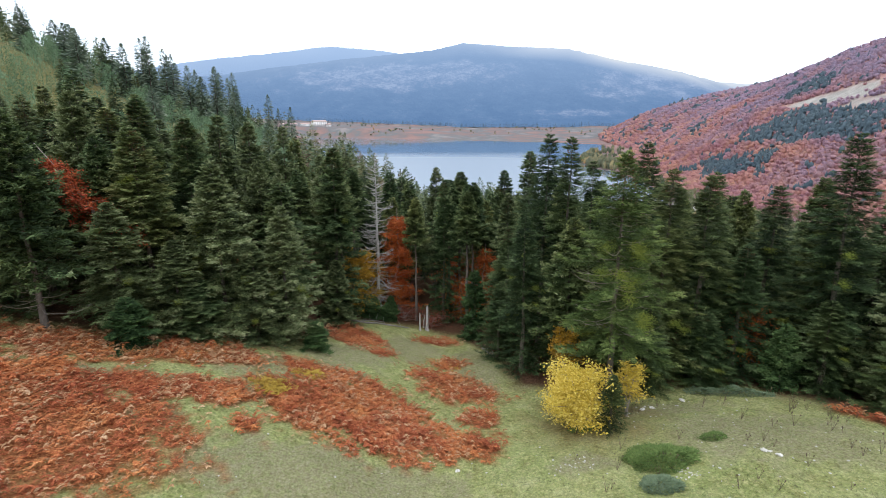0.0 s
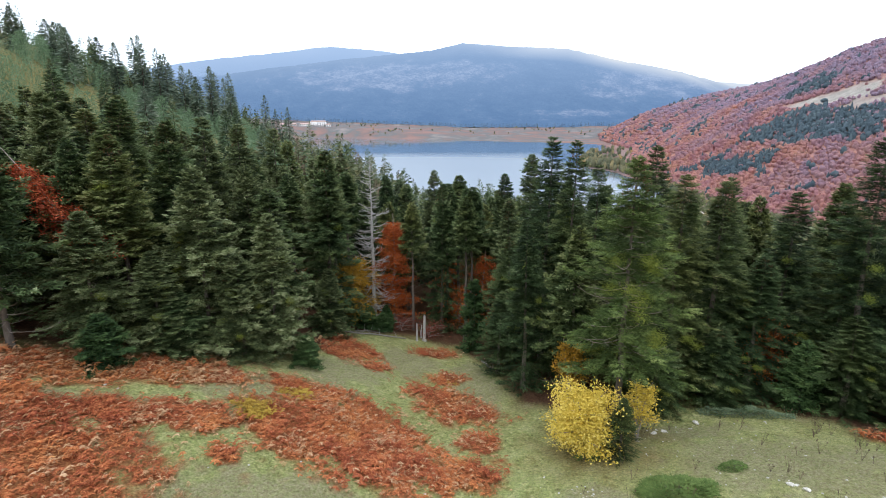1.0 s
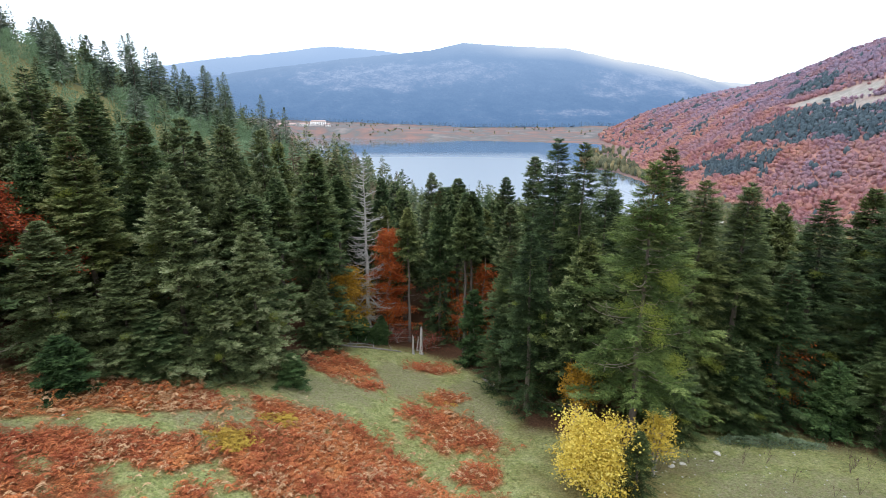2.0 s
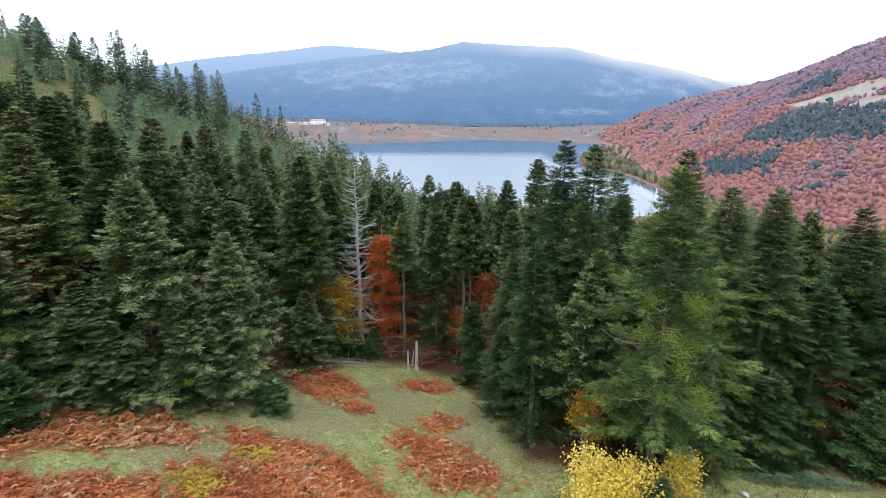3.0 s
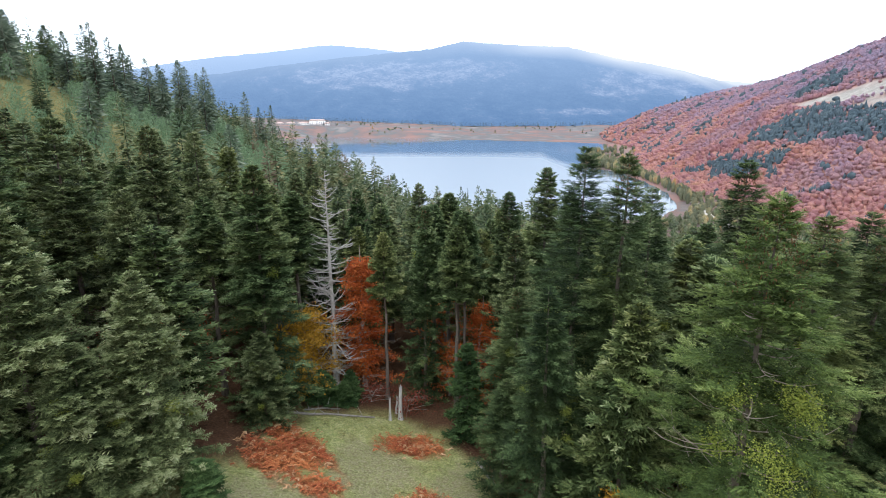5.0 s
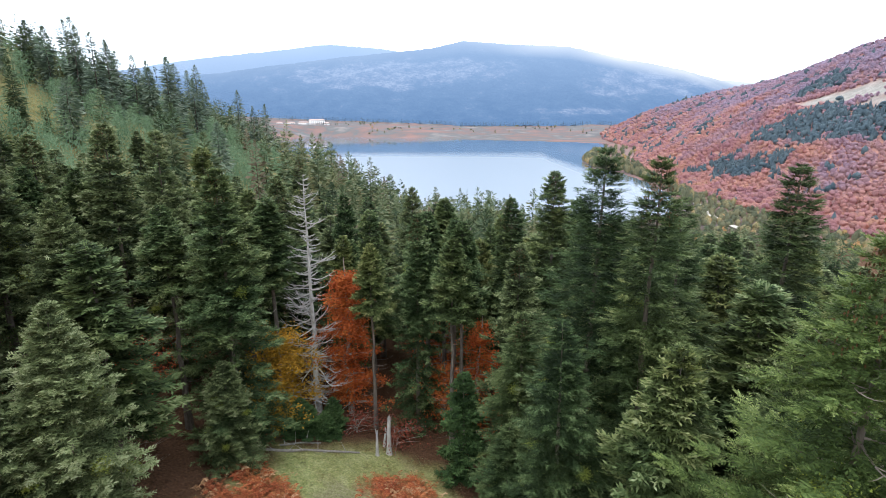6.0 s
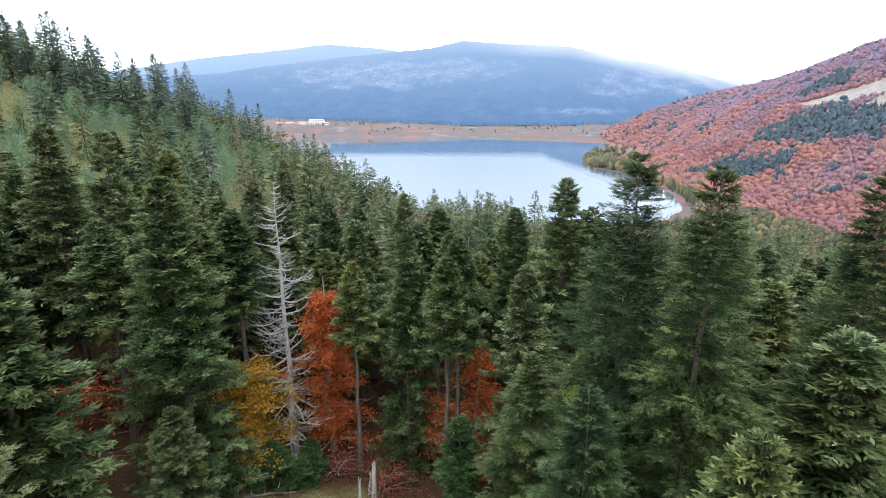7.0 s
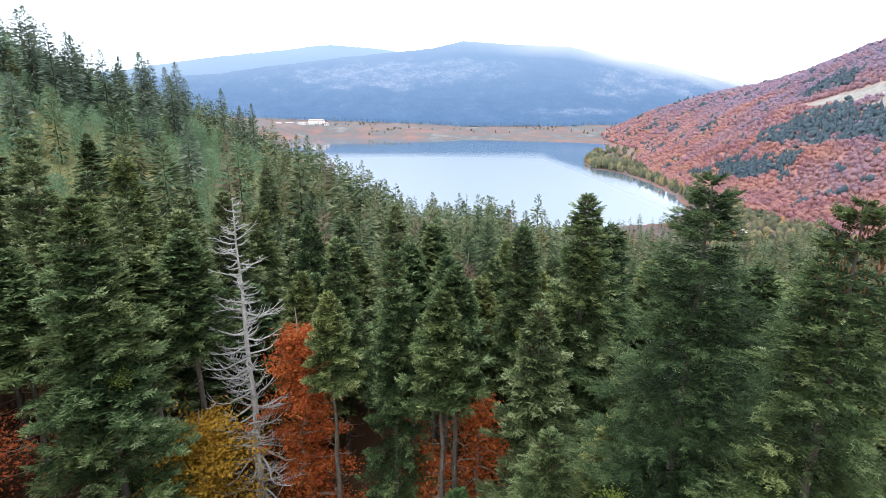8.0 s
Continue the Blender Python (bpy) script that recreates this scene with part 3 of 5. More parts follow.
def fir_crown(rng, height, radius, base, n_branch, n_twig, fine, ragged=0.2, lean=0.0, blunt=0.64, bare=None):
    """Needle sprays on drooping branches; fine splits each twig into side twigs; bare: a thin window (bearing, half width, low, high).
    Returns vertices, faces and how near each one is to a branch tip."""
    u = np.sort(np.where(rng.random(n_branch) < 0.60, rng.random(n_branch), 0.52 + 0.48 * rng.random(n_branch)))
    h = base + (height - base) * u
    az = np.arange(n_branch) * 2.399 + rng.normal(0, 0.25, n_branch)
    prof = np.power(1 - u, blunt) * np.clip(0.66 + 2.2 * u, 0, 1)
    lobes = 1 + ragged * (np.sin(az + u * 23) * 0.5 + rng.normal(0, 0.7, n_branch)) * (1 - 0.4 * u)
    length = radius * prof * np.clip(lobes, 0.4, 1.45) + 0.06
    length = np.minimum(length, 0.52 * (height - h) + 0.20)
    if bare:
        turn = np.abs((az - bare[0] + math.pi) % (2 * math.pi) - math.pi)
        length = np.where((turn < bare[1]) & (u > bare[2]) & (u < bare[3]), length * 0.22, length)
    rise = np.interp(u, [0, 0.35, 0.7, 0.9, 1], [-0.36, -0.25, -0.15, -0.02, 0.5]) + rng.normal(0, 0.10, n_branch)
    out = np.stack([np.cos(az), np.sin(az), np.zeros(n_branch)], 1)
    per = (14 + n_twig * np.power(length / radius, 1.15)).astype(int)
    b = np.repeat(np.arange(n_branch), per)
    m = len(b)
    s = 0.08 + 0.92 * np.power(rng.random(m), 0.85)
    L = length[b]
    zz = h[b] + L * (rise[b] * s - 0.18 * s * s + 0.24 * s ** 4) + rng.normal(0, 0.05, m) * np.clip(L, 0.3, 1.6)
    p = out[b] * (L * s)[:, None]
    p[:, 2] = zz
    side = np.where(rng.random(m) < 0.5, -1.0, 1.0)
    turn = side * rng.uniform(0.35, 1.1, m) * np.where(s > 0.93, 0.3, 1)
    c, sn = np.cos(turn), np.sin(turn)
    o = out[b]
    d = np.stack([o[:, 0] * c - o[:, 1] * sn, o[:, 0] * sn + o[:, 1] * c, rise[b] * 0.6 + 0.25 * s * s + rng.normal(-0.06, 0.16, m)], 1)
    d = unit(d)
    tl = (0.32 * np.clip(0.45 + L, 0, 1) + 0.30 * L * (1.15 - s)) * rng.uniform(0.7, 1.25, m)
    tl = np.minimum(tl, 0.78 if fine >= 5 else 1.0)
    nrm = unit(np.stack([rng.normal(0, 0.40, m), rng.normal(0, 0.40, m), np.ones(m)], 1))
    # pale new growth outside; inner and downturned sprays get shade in their colour
    young = np.clip(s ** 3 * 1.15 * (0.75 + 0.25 * (d[:, 2] > 0)), 0, 1)
    marks = [young]
    if not fine:
        parts = [blades(p, d, nrm, tl * 1.05, np.clip(tl * 0.26, 0.10, 0.20))]
    else:
        thick, low, high, broad = (0.018, 0.08, 0.20, 0.052) if fine >= 8 else (0.05, 0.11, 0.30, 0.085) if fine >= 5 else (0.12, 0.12, 0.40, 0.12)
        parts = [blades(p, d, nrm, tl, np.clip(tl * 0.2, thick * 0.6, thick))]
        for k in range(fine):
            q = 0.08 + 0.90 * (k + 0.3 * rng.random(m)) / fine
            sg = np.where((k + (side > 0)) % 2 == 0, -1.0, 1.0)
            across = unit(np.cross(d, nrm)) * sg[:, None]
            e = unit(d * 0.8 + across * 0.75 + np.stack([np.zeros(m), np.zeros(m), rng.normal(0.06, 0.22, m)], 1))
            sl = np.clip(tl * (2.2 * high - 0.1 - 0.24 * q), low, high) * rng.uniform(0.8, 1.2, m)
            n2 = unit(nrm + rng.normal(0, 0.38, (m, 3)))
            parts.append(blades(p + d * (tl * q)[:, None], e, n2, sl, np.clip(sl * 0.36, 0.03, broad)))
            marks.append(np.clip(young * 0.8 + 0.2 * q, 0, 1))
    # leader shoot
    lead = np.array([[0, 0, height - 0.5]] * 5), np.array([[0.12 * math.cos(i * 1.26), 0.12 * math.sin(i * 1.26), 1.0] for i in range(5)])
    parts.append(blades(lead[0], unit(lead[1]), unit(np.array([[math.sin(i), math.cos(i), 0.1] for i in range(5)])), np.full(5, 0.7), np.full(5, 0.05)))
    marks.append(np.ones(5))
    v, f = join(parts)
    v[:, 0] += lean * v[:, 2] ** 2 / height
    return v, f, np.repeat(np.concatenate(marks), 4)


def straight_trunk(height, radius, sides=8, lean=0.0, rng=None):
    k = np.linspace(0, 1, 9)
    path = np.stack([lean * height * k * k, np.zeros(9), height * 0.985 * k - 0.6 * (k == 0)], 1)
    if rng is not None:
        path[1:, :2] += rng.normal(0, 0.05, (8, 2))
    rad = radius * (1 - 0.94 * k) * (1 + 0.35 * np.exp(-k * 22))
    return tube(path, rad, sides)


def dead_limbs(rng, count, z0, z1, reach, thick=0.03, lift=-0.15, twigs=2, sides=4):
    """Bare limbs out of a trunk, each bent and forked."""
    parts = []
    for i in range(count):
        z = z0 + (z1 - z0) * (i + rng.random()) / count
        a = i * 2.399 + rng.normal(0, 0.4)
        L = reach * rng.uniform(0.5, 1.1) * (1 - 0.55 * (z - z0) / max(z1 - z0, 0.1))
        k = np.linspace(0, 1, 6)
        o = np.array([math.cos(a), math.sin(a), 0])
        bend = rng.normal(0, 0.12)
        path = o * (L * k)[:, None] + np.array([-o[1], o[0], 0]) * (L * bend * k * k)[:, None]
        path[:, 2] = z + L * (lift * k + 0.33 * k ** 3)
        parts.append(tube(path, thick * (1 - 0.85 * k), sides))
        for j in range(twigs):
            q = 2 + (j + i) % 3
            sgn = 1 if (i + j) % 2 else -1
            e = unit(o * 0.7 + sgn * 0.7 * np.array([-o[1], o[0], 0]) + np.array([0, 0, rng.normal(0.1, 0.25)]))
            kk = np.linspace(0, 1, 4)
            tw = path[q] + e * (L * 0.36 * kk)[:, None]
            tw[:, 2] += 0.10 * L * kk ** 2
            parts.append(tube(tw, thick * 0.5 * (1 - 0.8 * kk), 3))
    return join(parts)


def leaf_cloud(rng, centres, spread, count, size, flat=0.6):
    """Loose leaves round twig ends."""
    c = np.repeat(np.asarray(centres), count, axis=0)
    m = len(c)
    p = c + rng.normal(0, 1, (m, 3)) * np.array([spread, spread, spread * flat])
    d = unit(rng.normal(0, 1, (m, 3)) * np.array([1, 1, 0.5]))
    n = unit(rng.normal(0, 0.7, (m, 3)) + np.array([0, 0, 0.8]))
    sz = size * rng.uniform(0.6, 1.3, m)
    return blades(p, d, n, sz, sz * 0.62)


def thing(name, label, category, m, group=""):
    ob = new(name)
    ob.matrix_world = m
    return tagged(ob, label, category, group)


def stand(x, y, turn=0.0, sx=1.0, sz=1.0, sink=0.0):
    return pose(x, y, ground_at(x, y) - sink, 0, 0, turn) @ Matrix.Diagonal((sx, sx, sz, 1))


def small_fir(rng, height, radius, base, n, blunt=0.62, slim=0.34):
    """A fir of n big sprays, for the far woods. Returns vertices, faces and how near each is to a branch tip."""
    u = rng.random(n) ** 0.85
    a = np.arange(n) * 2.399 + rng.normal(0, 0.5, n)
    lobe = 1 + 0.22 * np.sin(2 * a + 9 * u) + rng.normal(0, 0.24, n)
    L = radius * np.power(1 - u, blunt) * np.clip(lobe, 0.4, 1.6) + 0.15
    o = np.stack([np.cos(a), np.sin(a), np.interp(u, [0, 0.6, 0.9, 1], [-0.35, -0.12, 0.4, 1.5]) + rng.normal(0, 0.28, n)], 1)
    r = rng.uniform(0.05, 0.55, n)
    p = np.stack([np.zeros(n), np.zeros(n), base + (height - base) * u], 1) + unit(o) * (L * r)[:, None]
    nn = unit(np.stack([rng.normal(0, 0.6, n), rng.normal(0, 0.6, n), np.ones(n)], 1))
    v, f = blades(p, unit(o), nn, np.minimum(L * 0.75 + 0.2, 1.9), np.clip(L * slim, 0.14, 1.0))
    t = tube([(0, 0, -0.5), (0, 0, height * 0.5), (0, 0, height)], [0.2, 0.12, 0.02], 4)
    # pale tips; shade inside the crown goes into the needle colour
    young = np.concatenate([np.repeat(r * 1.8, 4), np.zeros(len(t[0]))])
    young[2:4 * n:4] += 0.25
    return *join([(v, f), t]), np.clip(young, 0, 1)


LABELS = {"fir": "tall dark green fir with layered drooping branches on the slope",
          "light": "tall light green fir with yellowish mistletoe and brown cones",
          "young": "young bright green fir with branches to the ground",
          "olive": "tall olive green fir with drooping sprays at the meadow edge",
          "pole": "fir with a long bare grey trunk and a high crown",
          "crest": "lone fir in paler haze-tinted green on the hillside crest",
          "slim": "slender fir with bare lower trunk inside the wood"}


def make_fir(m, height, radius, base, n_branch, n_twig, fine, seed, look_name="fir", mat=None, cones=False, mistletoe=0, dead=0):
    rng = np.random.default_rng(seed)
    ob = thing("fir_tree", LABELS[look_name], "fir tree", m, "firs of the wood")
    lean = rng.normal(0, 0.008)
    v, f = straight_trunk(height, 0.011 * height + 0.06, 9 if fine else 6, lean, rng)
    add_mesh("trunk", v, f, BARK, ob, True)
    if look_name == "crest":
        v, f, young = small_fir(rng, height, radius, base, n_branch, 0.62, 0.17)
    elif look_name == "light":
        v, f, young = fir_crown(rng, height, radius, base, n_branch, n_twig, fine, 0.5, lean, 0.46, (4.45, 0.55, 0.46, 0.74))
    else:
        v, f, young = fir_crown(rng, height, radius, base, n_branch, n_twig, fine, 0.34, lean, 0.62)
    add_mesh("crown", v, f, mat or FIR, ob, young=young)
    if cones:
        nc = 420 if look_name == "light" else 240
        a, t = rng.random(nc) * 6.283, rng.random(nc)
        z = height - 0.3 - t * height * (0.17 if look_name == "light" else 0.12)
        r = radius * np.power(np.clip(1 - z / height, 0, 1), 0.64) * rng.uniform(0.55, 1.0, nc)
        p = np.stack([r * np.cos(a), r * np.sin(a), z], 1)
        parts = []
        for w in range(3):
            nn = np.stack([np.cos(a + w * 1.05), np.sin(a + w * 1.05), np.zeros(nc)], 1)
            parts.append(blades(p, np.tile([[0, 0, 1.0]], (nc, 1)), nn, np.full(nc, 0.13), np.full(nc, 0.05)))
        v, f = join(parts)
        tagged(add_mesh("cone_growth", v, f, CONE, ob, label="upright brown cones"), kind="stuff")
    for k in range(mistletoe):
        h = height * rng.uniform(0.25, 0.8)
        a = rng.random() * 6.283 if k % 2 else rng.uniform(3.6, 5.8)
        r = radius * (1 - h / height) ** 0.72 * 0.8
        c = np.array([[r * math.cos(a), r * math.sin(a), h]])
        v, f = leaf_cloud(rng, c, 0.32 if look_name == "light" else 0.25, 600, 0.085, 0.8)
        tagged(add_mesh("mistletoe", v, f, MISTLETOE, ob, label="yellow-green mistletoe clump"), kind="stuff")
    if dead:
        low, high = (0.3, 0.86) if look_name == "light" else (0.08, max(base / height, 0.3) + 0.05)
        v, f = dead_limbs(rng, dead, height * low, height * high, radius * 0.95, 0.045 if look_name == "light" else 0.028)
        tagged(add_mesh("dead_limb_layer", v, f, TWIG, ob, label="bare dead lower branches"), kind="stuff")
    return ob


# ---- firs near the camera's way: x, y, height of the top, width, kind ----
# kinds: E edge tree, broad to the ground; S slim forest tree; L light tree; Y young
NEAR = [
    (13.4, 37.4, 17.6, 4.3, "L"), (10.4, 51.6, 18.4, 4.3, "E"), (12.0, 48.2, 18.2, 3.6, "E"), (20.5, 51.6, 17.6, 3.8, "E"), (16.0, 53.6, 15.6, 3.6, "E"),
    (7.8, 46.1, 11.4, 3.1, "E"), (19.4, 43.0, 15.8, 3.9, "E"), (22.9, 43.4, 15.2, 3.8, "E"), (26.0, 48.6, 15.0, 3.8, "E"), (32.5, 40.0, 18.8, 4.3, "E"),
    (29.5, 44.5, 14.2, 3.6, "E"), (36.9, 48.7, 14.4, 3.8, "E"), (16.6, 43.0, 13.0, 3.6, "E"), (36.5, 36.0, 13.0, 4.0, "E"), (31.0, 37.8, 6.0, 3.0, "E"),
    (28.4, 39.0, 3.4, 2.0, "Y"), (12.2, 32.9, 2.2, 1.35, "E"), (11.0, 64.8, 15.9, 3.6, "E"), (8.4, 70.2, 13.0, 3.1, "E"), (7.2, 54.5, 8.5, 3.0, "E"), (3.9, 59.0, 2.0, 2.1, "Y"),
    (-20.2, 44.6, 16.4, 4.4, "O"), (-29.8, 35.6, 20.5, 3.6, "S"), (-24.2, 48.5, 19.9, 3.8, "E"), (-23.1, 53.6, 20.3, 3.6, "O"), (-30.6, 52.6, 21.8, 4.0, "E"),
    (-25.8, 43.4, 19.2, 4.0, "E"), (-32.7, 46.4, 22.2, 4.0, "E"), (-19.5, 53.9, 15.7, 3.6, "O"), (-24.4, 36.9, 6.6, 1.9, "Y"),
    (-12.3, 45.8, 1.0, 1.5, "Y"), (-15.2, 46.8, 12.0, 3.3, "E"), (0.9, 71.5, 11.5, 2.3, "P"), (2.5, 73.0, 12.5, 2.4, "P"), (3.4, 70.0, 11.0, 2.2, "P"), (-17.2, 60.4, 14.0, 2.2, "P"), (-33.5, 38.2, 18.0, 3.8, "E"), (-26.6, 39.8, 13.5, 3.4, "E"), (-37.5, 35.8, 15.0, 3.6, "E"), (-17.2, 44.2, 9.0, 3.0, "E"), (-22.8, 41.6, 10.0, 3.0, "E"), (-13.0, 59.7, 16.6, 4.0, "E"), (-20.8, 67.6, 19.0, 3.2, "O"), (-25.7, 68.8, 19.4, 3.6, "S"), (-16.1, 67.6, 15.3, 3.0, "O"),
    (-17.5, 77.0, 12.9, 3.0, "S"), (-22.5, 79.0, 17.0, 3.1, "S"), (-15.7, 81.2, 13.7, 3.1, "S"), (-11.8, 66.2, 13.6, 2.5, "P"), (-13.0, 63.6, 13.0, 2.5, "P"),
    (-3.7, 66.4, 9.8, 1.7, "P"), (-1.1, 83.0, 12.2, 3.1, "S"), (-8.4, 81.7, 11.6, 2.9, "S"), (-5.0, 76.0, 11.0, 2.8, "S"), (0.1, 67.4, 12.0, 3.0, "E"),
    (-36.5, 40.5, 20.5, 4.0, "E"), (-40.5, 33.5, 20.0, 4.1, "E"), (-34.8, 60.0, 22.5, 3.8, "E"), (-42.9, 62.4, 25.3, 4.0, "S"), (-19.7, 104.0, 14.0, 3.1, "S"),
    (-31.0, 86.7, 15.0, 3.1, "S"), (-26.5, 97.0, 11.9, 3.0, "S"), (1.5, 88.0, 9.5, 3.0, "S"), (9.0, 82.0, 9.2, 3.1, "S"), (15.5, 74.0, 12.5, 3.4, "S"),
    (14.0, 60.0, 13.2, 3.4, "E"), (19.5, 62.5, 12.6, 3.5, "S"), (24.5, 57.5, 12.8, 3.4, "E"), (31.0, 54.0, 12.0, 3.6, "S"), (38.5, 43.0, 13.5, 3.8, "E"),
    (-7.0, 64.2, -3.0, 1.2, "Y"), (-9.4, 62.8, -2.4, 1.9, "Y"), (-7.4, 63.0, -3.6, 1.1, "Y"), (3.1, 63.0, 11.0, 2.0, "P"), (3.9, 64.4, 12.0, 2.0, "P"), (-12.5, 57.0, 4.0, 2.4, "E"), (-21.5, 41.8, 6.5, 2.8, "E"), (5.9, 50.6, 3.5, 2.4, "E"),
    (22.5, 40.6, 4.0, 2.6, "E"), (17.5, 40.2, 4.8, 2.4, "E"), (33.5, 33.0, 7.0, 3.1, "E"), (26.0, 42.0, 9.5, 3.2, "E"), (-94.0, 139.5, 42.0, 2.6, "S"), (-81.1, 148.4, 41.4, 2.8, "S"), (-85.5, 167.4, 38.8, 2.6, "S"), (-76.5, 180.0, 36.5, 2.7, "S"), (-82.6, 210.0, 37.0, 2.8, "S"),
    (-99.0, 146.0, 43.0, 2.6, "S"), (-90.0, 152.0, 40.0, 2.4, "S"), (-104.0, 150.0, 45.0, 2.8, "S"), (-86.0, 186.0, 36.0, 2.6, "S"), (-71.0, 215.0, 29.0, 2.6, "S"), (-128.0, 180.0, 51.0, 2.8, "S"), (-108.0, 158.0, 46.0, 2.9, "S"), (-112.0, 146.0, 48.0, 2.7, "S"), (-97.0, 156.0, 42.0, 2.7, "S"), (-79.0, 196.0, 34.0, 2.6, "S"),
    (-75.0, 240.0, 24.0, 2.8, "S"), (-66.0, 228.0, 24.5, 2.6, "S"), (-88.0, 226.0, 33.0, 2.8, "S"), (-60.0, 150.0, 22.0, 2.6, "S"), (-70.0, 128.0, 27.0, 2.6, "S"), (-52.0, 118.0, 17.5, 2.6, "S"), (-47.0, 140.0, 18.5, 2.6, "S"),
    (-83.8, 150.0, 41.2, 2.7, "S"), (-86.7, 158.0, 41.2, 2.7, "S"), (-75.5, 146.0, 37.9, 2.7, "S"), (-78.1, 155.0, 37.6, 2.7, "S"), (-82.1, 165.0, 36.2, 2.7, "S"),
    (-81.9, 172.0, 36.0, 2.7, "S"), (-76.0, 178.0, 36.1, 2.7, "S"), (-77.3, 185.0, 35.0, 2.7, "S"), (-76.9, 170.0, 32.4, 2.7, "S"), (-74.7, 190.0, 31.1, 2.7, "S"),
    (41.0, 31.0, 14.0, 4.1, "E"),
]
FINE_LIMIT = 72.0


def fill_firs():
    """Forest trees between the known ones, on a jittered lattice."""
    rng = random.Random(11)
    out, taken = [], [(x, y) for x, y, *_ in NEAR] + [(-8.3, 66.4), (-6.3, 68.5), (5.7, 92.0), (-10.6, 64.6), (6.0, 64.5), (12.5, 36.0)]
    y = 30.0
    while y < 94:
        x = -62.0
        while x < 66:
            px, py = x + rng.uniform(-1.6, 1.6), y + rng.uniform(-1.6, 1.6)
            x += 4.6
            if float(edge_distance(np.array([px]), np.array([py]), TREELINE)[0]) > -2.5:
                continue
            if abs(px) > 0.85 * py + 12 or min(math.hypot(px - a, py - b) for a, b in taken) < 3.1:
                continue
            if abs((px + 20.5) * 0.75 + (py - 60) * 0.66) < 3.4 and 52 < py < 66:
                continue
            if -9 < px < 6 and py < 74:
                continue
            if px < -30 and py > 76 and rng.random() < 0.5:
                continue
            taken.append((px, py))
            tall = rng.uniform(14.5, 20.5) if px < 6 else rng.uniform(14, 18.5)
            cap = np.interp(py, [60, 70, 80, 95], [18, 16.5, 14, 12.5] if px < -5 else [14.5, 12.5, 10.5, 8.5]) + (0.42 * max(0, -px - 30) if px < 0 else 0)
            out.append((px, py, min(ground_at(px, py) + tall, cap + rng.uniform(-2, 0.8)), rng.uniform(2.7, 3.7), "E" if px > 20 and py < 48 else "S"))
        y += 4.4
    return out


def plant_firs():
    rng = random.Random(5)
    kits = {"hero_E": [], "fine_E": [], "fine_S": [], "E": [], "S": [], "Y": [], "L": [], "P": [], "O": [], "C": []}
    seeds = {"hero_E": 2, "fine_E": 3, "fine_S": 3, "E": 4, "S": 6, "Y": 2, "L": 1, "P": 2, "O": 2, "C": 5}
    for x, y, top, width, kind in NEAR + fill_firs():
        tall = top - ground_at(x, y)
        width *= 1.14 if y > 118 else 1.0
        near = y < FINE_LIMIT and kind == "E" and abs(x) < 38
        key = kind if kind in "LYPO" else ("fine_E" if near else ("fine_S" if kind == "S" and y < 84 and abs(x) < 34 else kind))
        if kind == "E" and 5 < x < 36 and 31 < y < 57:
            key = "hero_E"
        if y > 118:
            key = "C"
        turn = 0.0 if kind == "L" else rng.uniform(0, 360)
        kit = kits[key]
        if len(kit) < seeds[key]:
            m = stand(x, y, turn)
            i = len(kit)
            sd = 100 * len(key) + 17 * i + ord(key[-1])
            if key == "L":
                ob = make_fir(m, tall, width, 4.6, 190, 62, 12, sd, "light", FIR_LIGHT, True, 16, 46)
            elif key == "O":
                ob = make_fir(m, tall, width, 1.2, 210, 46, 6, sd, "olive", FIR_OLIVE, False, 6, 10)
            elif key == "P":
                ob = make_fir(m, tall, width, tall * 0.66, 120, 30, 4, sd, "pole", None, False, 0, 22)
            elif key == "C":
                ob = make_fir(m, tall, width, 1.0, 1000, 0, 0, sd, "crest", FIR_CREST_HAZY)
            elif key == "Y":
                ob = make_fir(m, tall, width, 0.2, 90, 22, 4, sd, "young", FIR_YOUNG)
            elif key == "hero_E":
                ob = make_fir(m, tall, width, 0.9, 310, 40, 11, sd, "fir", FIR_SHADED, i % 2 == 1, 3)
            elif key == "fine_E":
                ob = make_fir(m, tall, width, 0.9, 290, 38, 6, sd, "olive" if i == 1 else "fir", FIR_OLIVE if i == 1 else None, i % 2 == 0, 6 if i % 2 else 3)
            elif key == "fine_S":
                ob = make_fir(m, tall, width, tall * 0.27, 180, 30, 3, sd, "slim", FIR_OLIVE if i == 1 else None, i == 1, 0, 26)
            elif key == "E":
                ob = make_fir(m, tall, width, 0.9, 230, 62, 0, sd, "fir", None, i == 1, 1)
            else:
                ob = make_fir(m, tall, width, tall * rng.uniform(0.18, 0.4), 180, 56, 0, sd, "slim", FIR_OLIVE if i % 2 else None, i % 3 == 1, 0, 10)
            kit.append((ob, tall, width))
        else:
            ob, t0, w0 = min(kit, key=lambda k: abs(k[1] - tall) + rng.uniform(0, 9))
            copy_thing(ob, stand(x, y, turn, width / w0, tall / t0))


plant_firs()


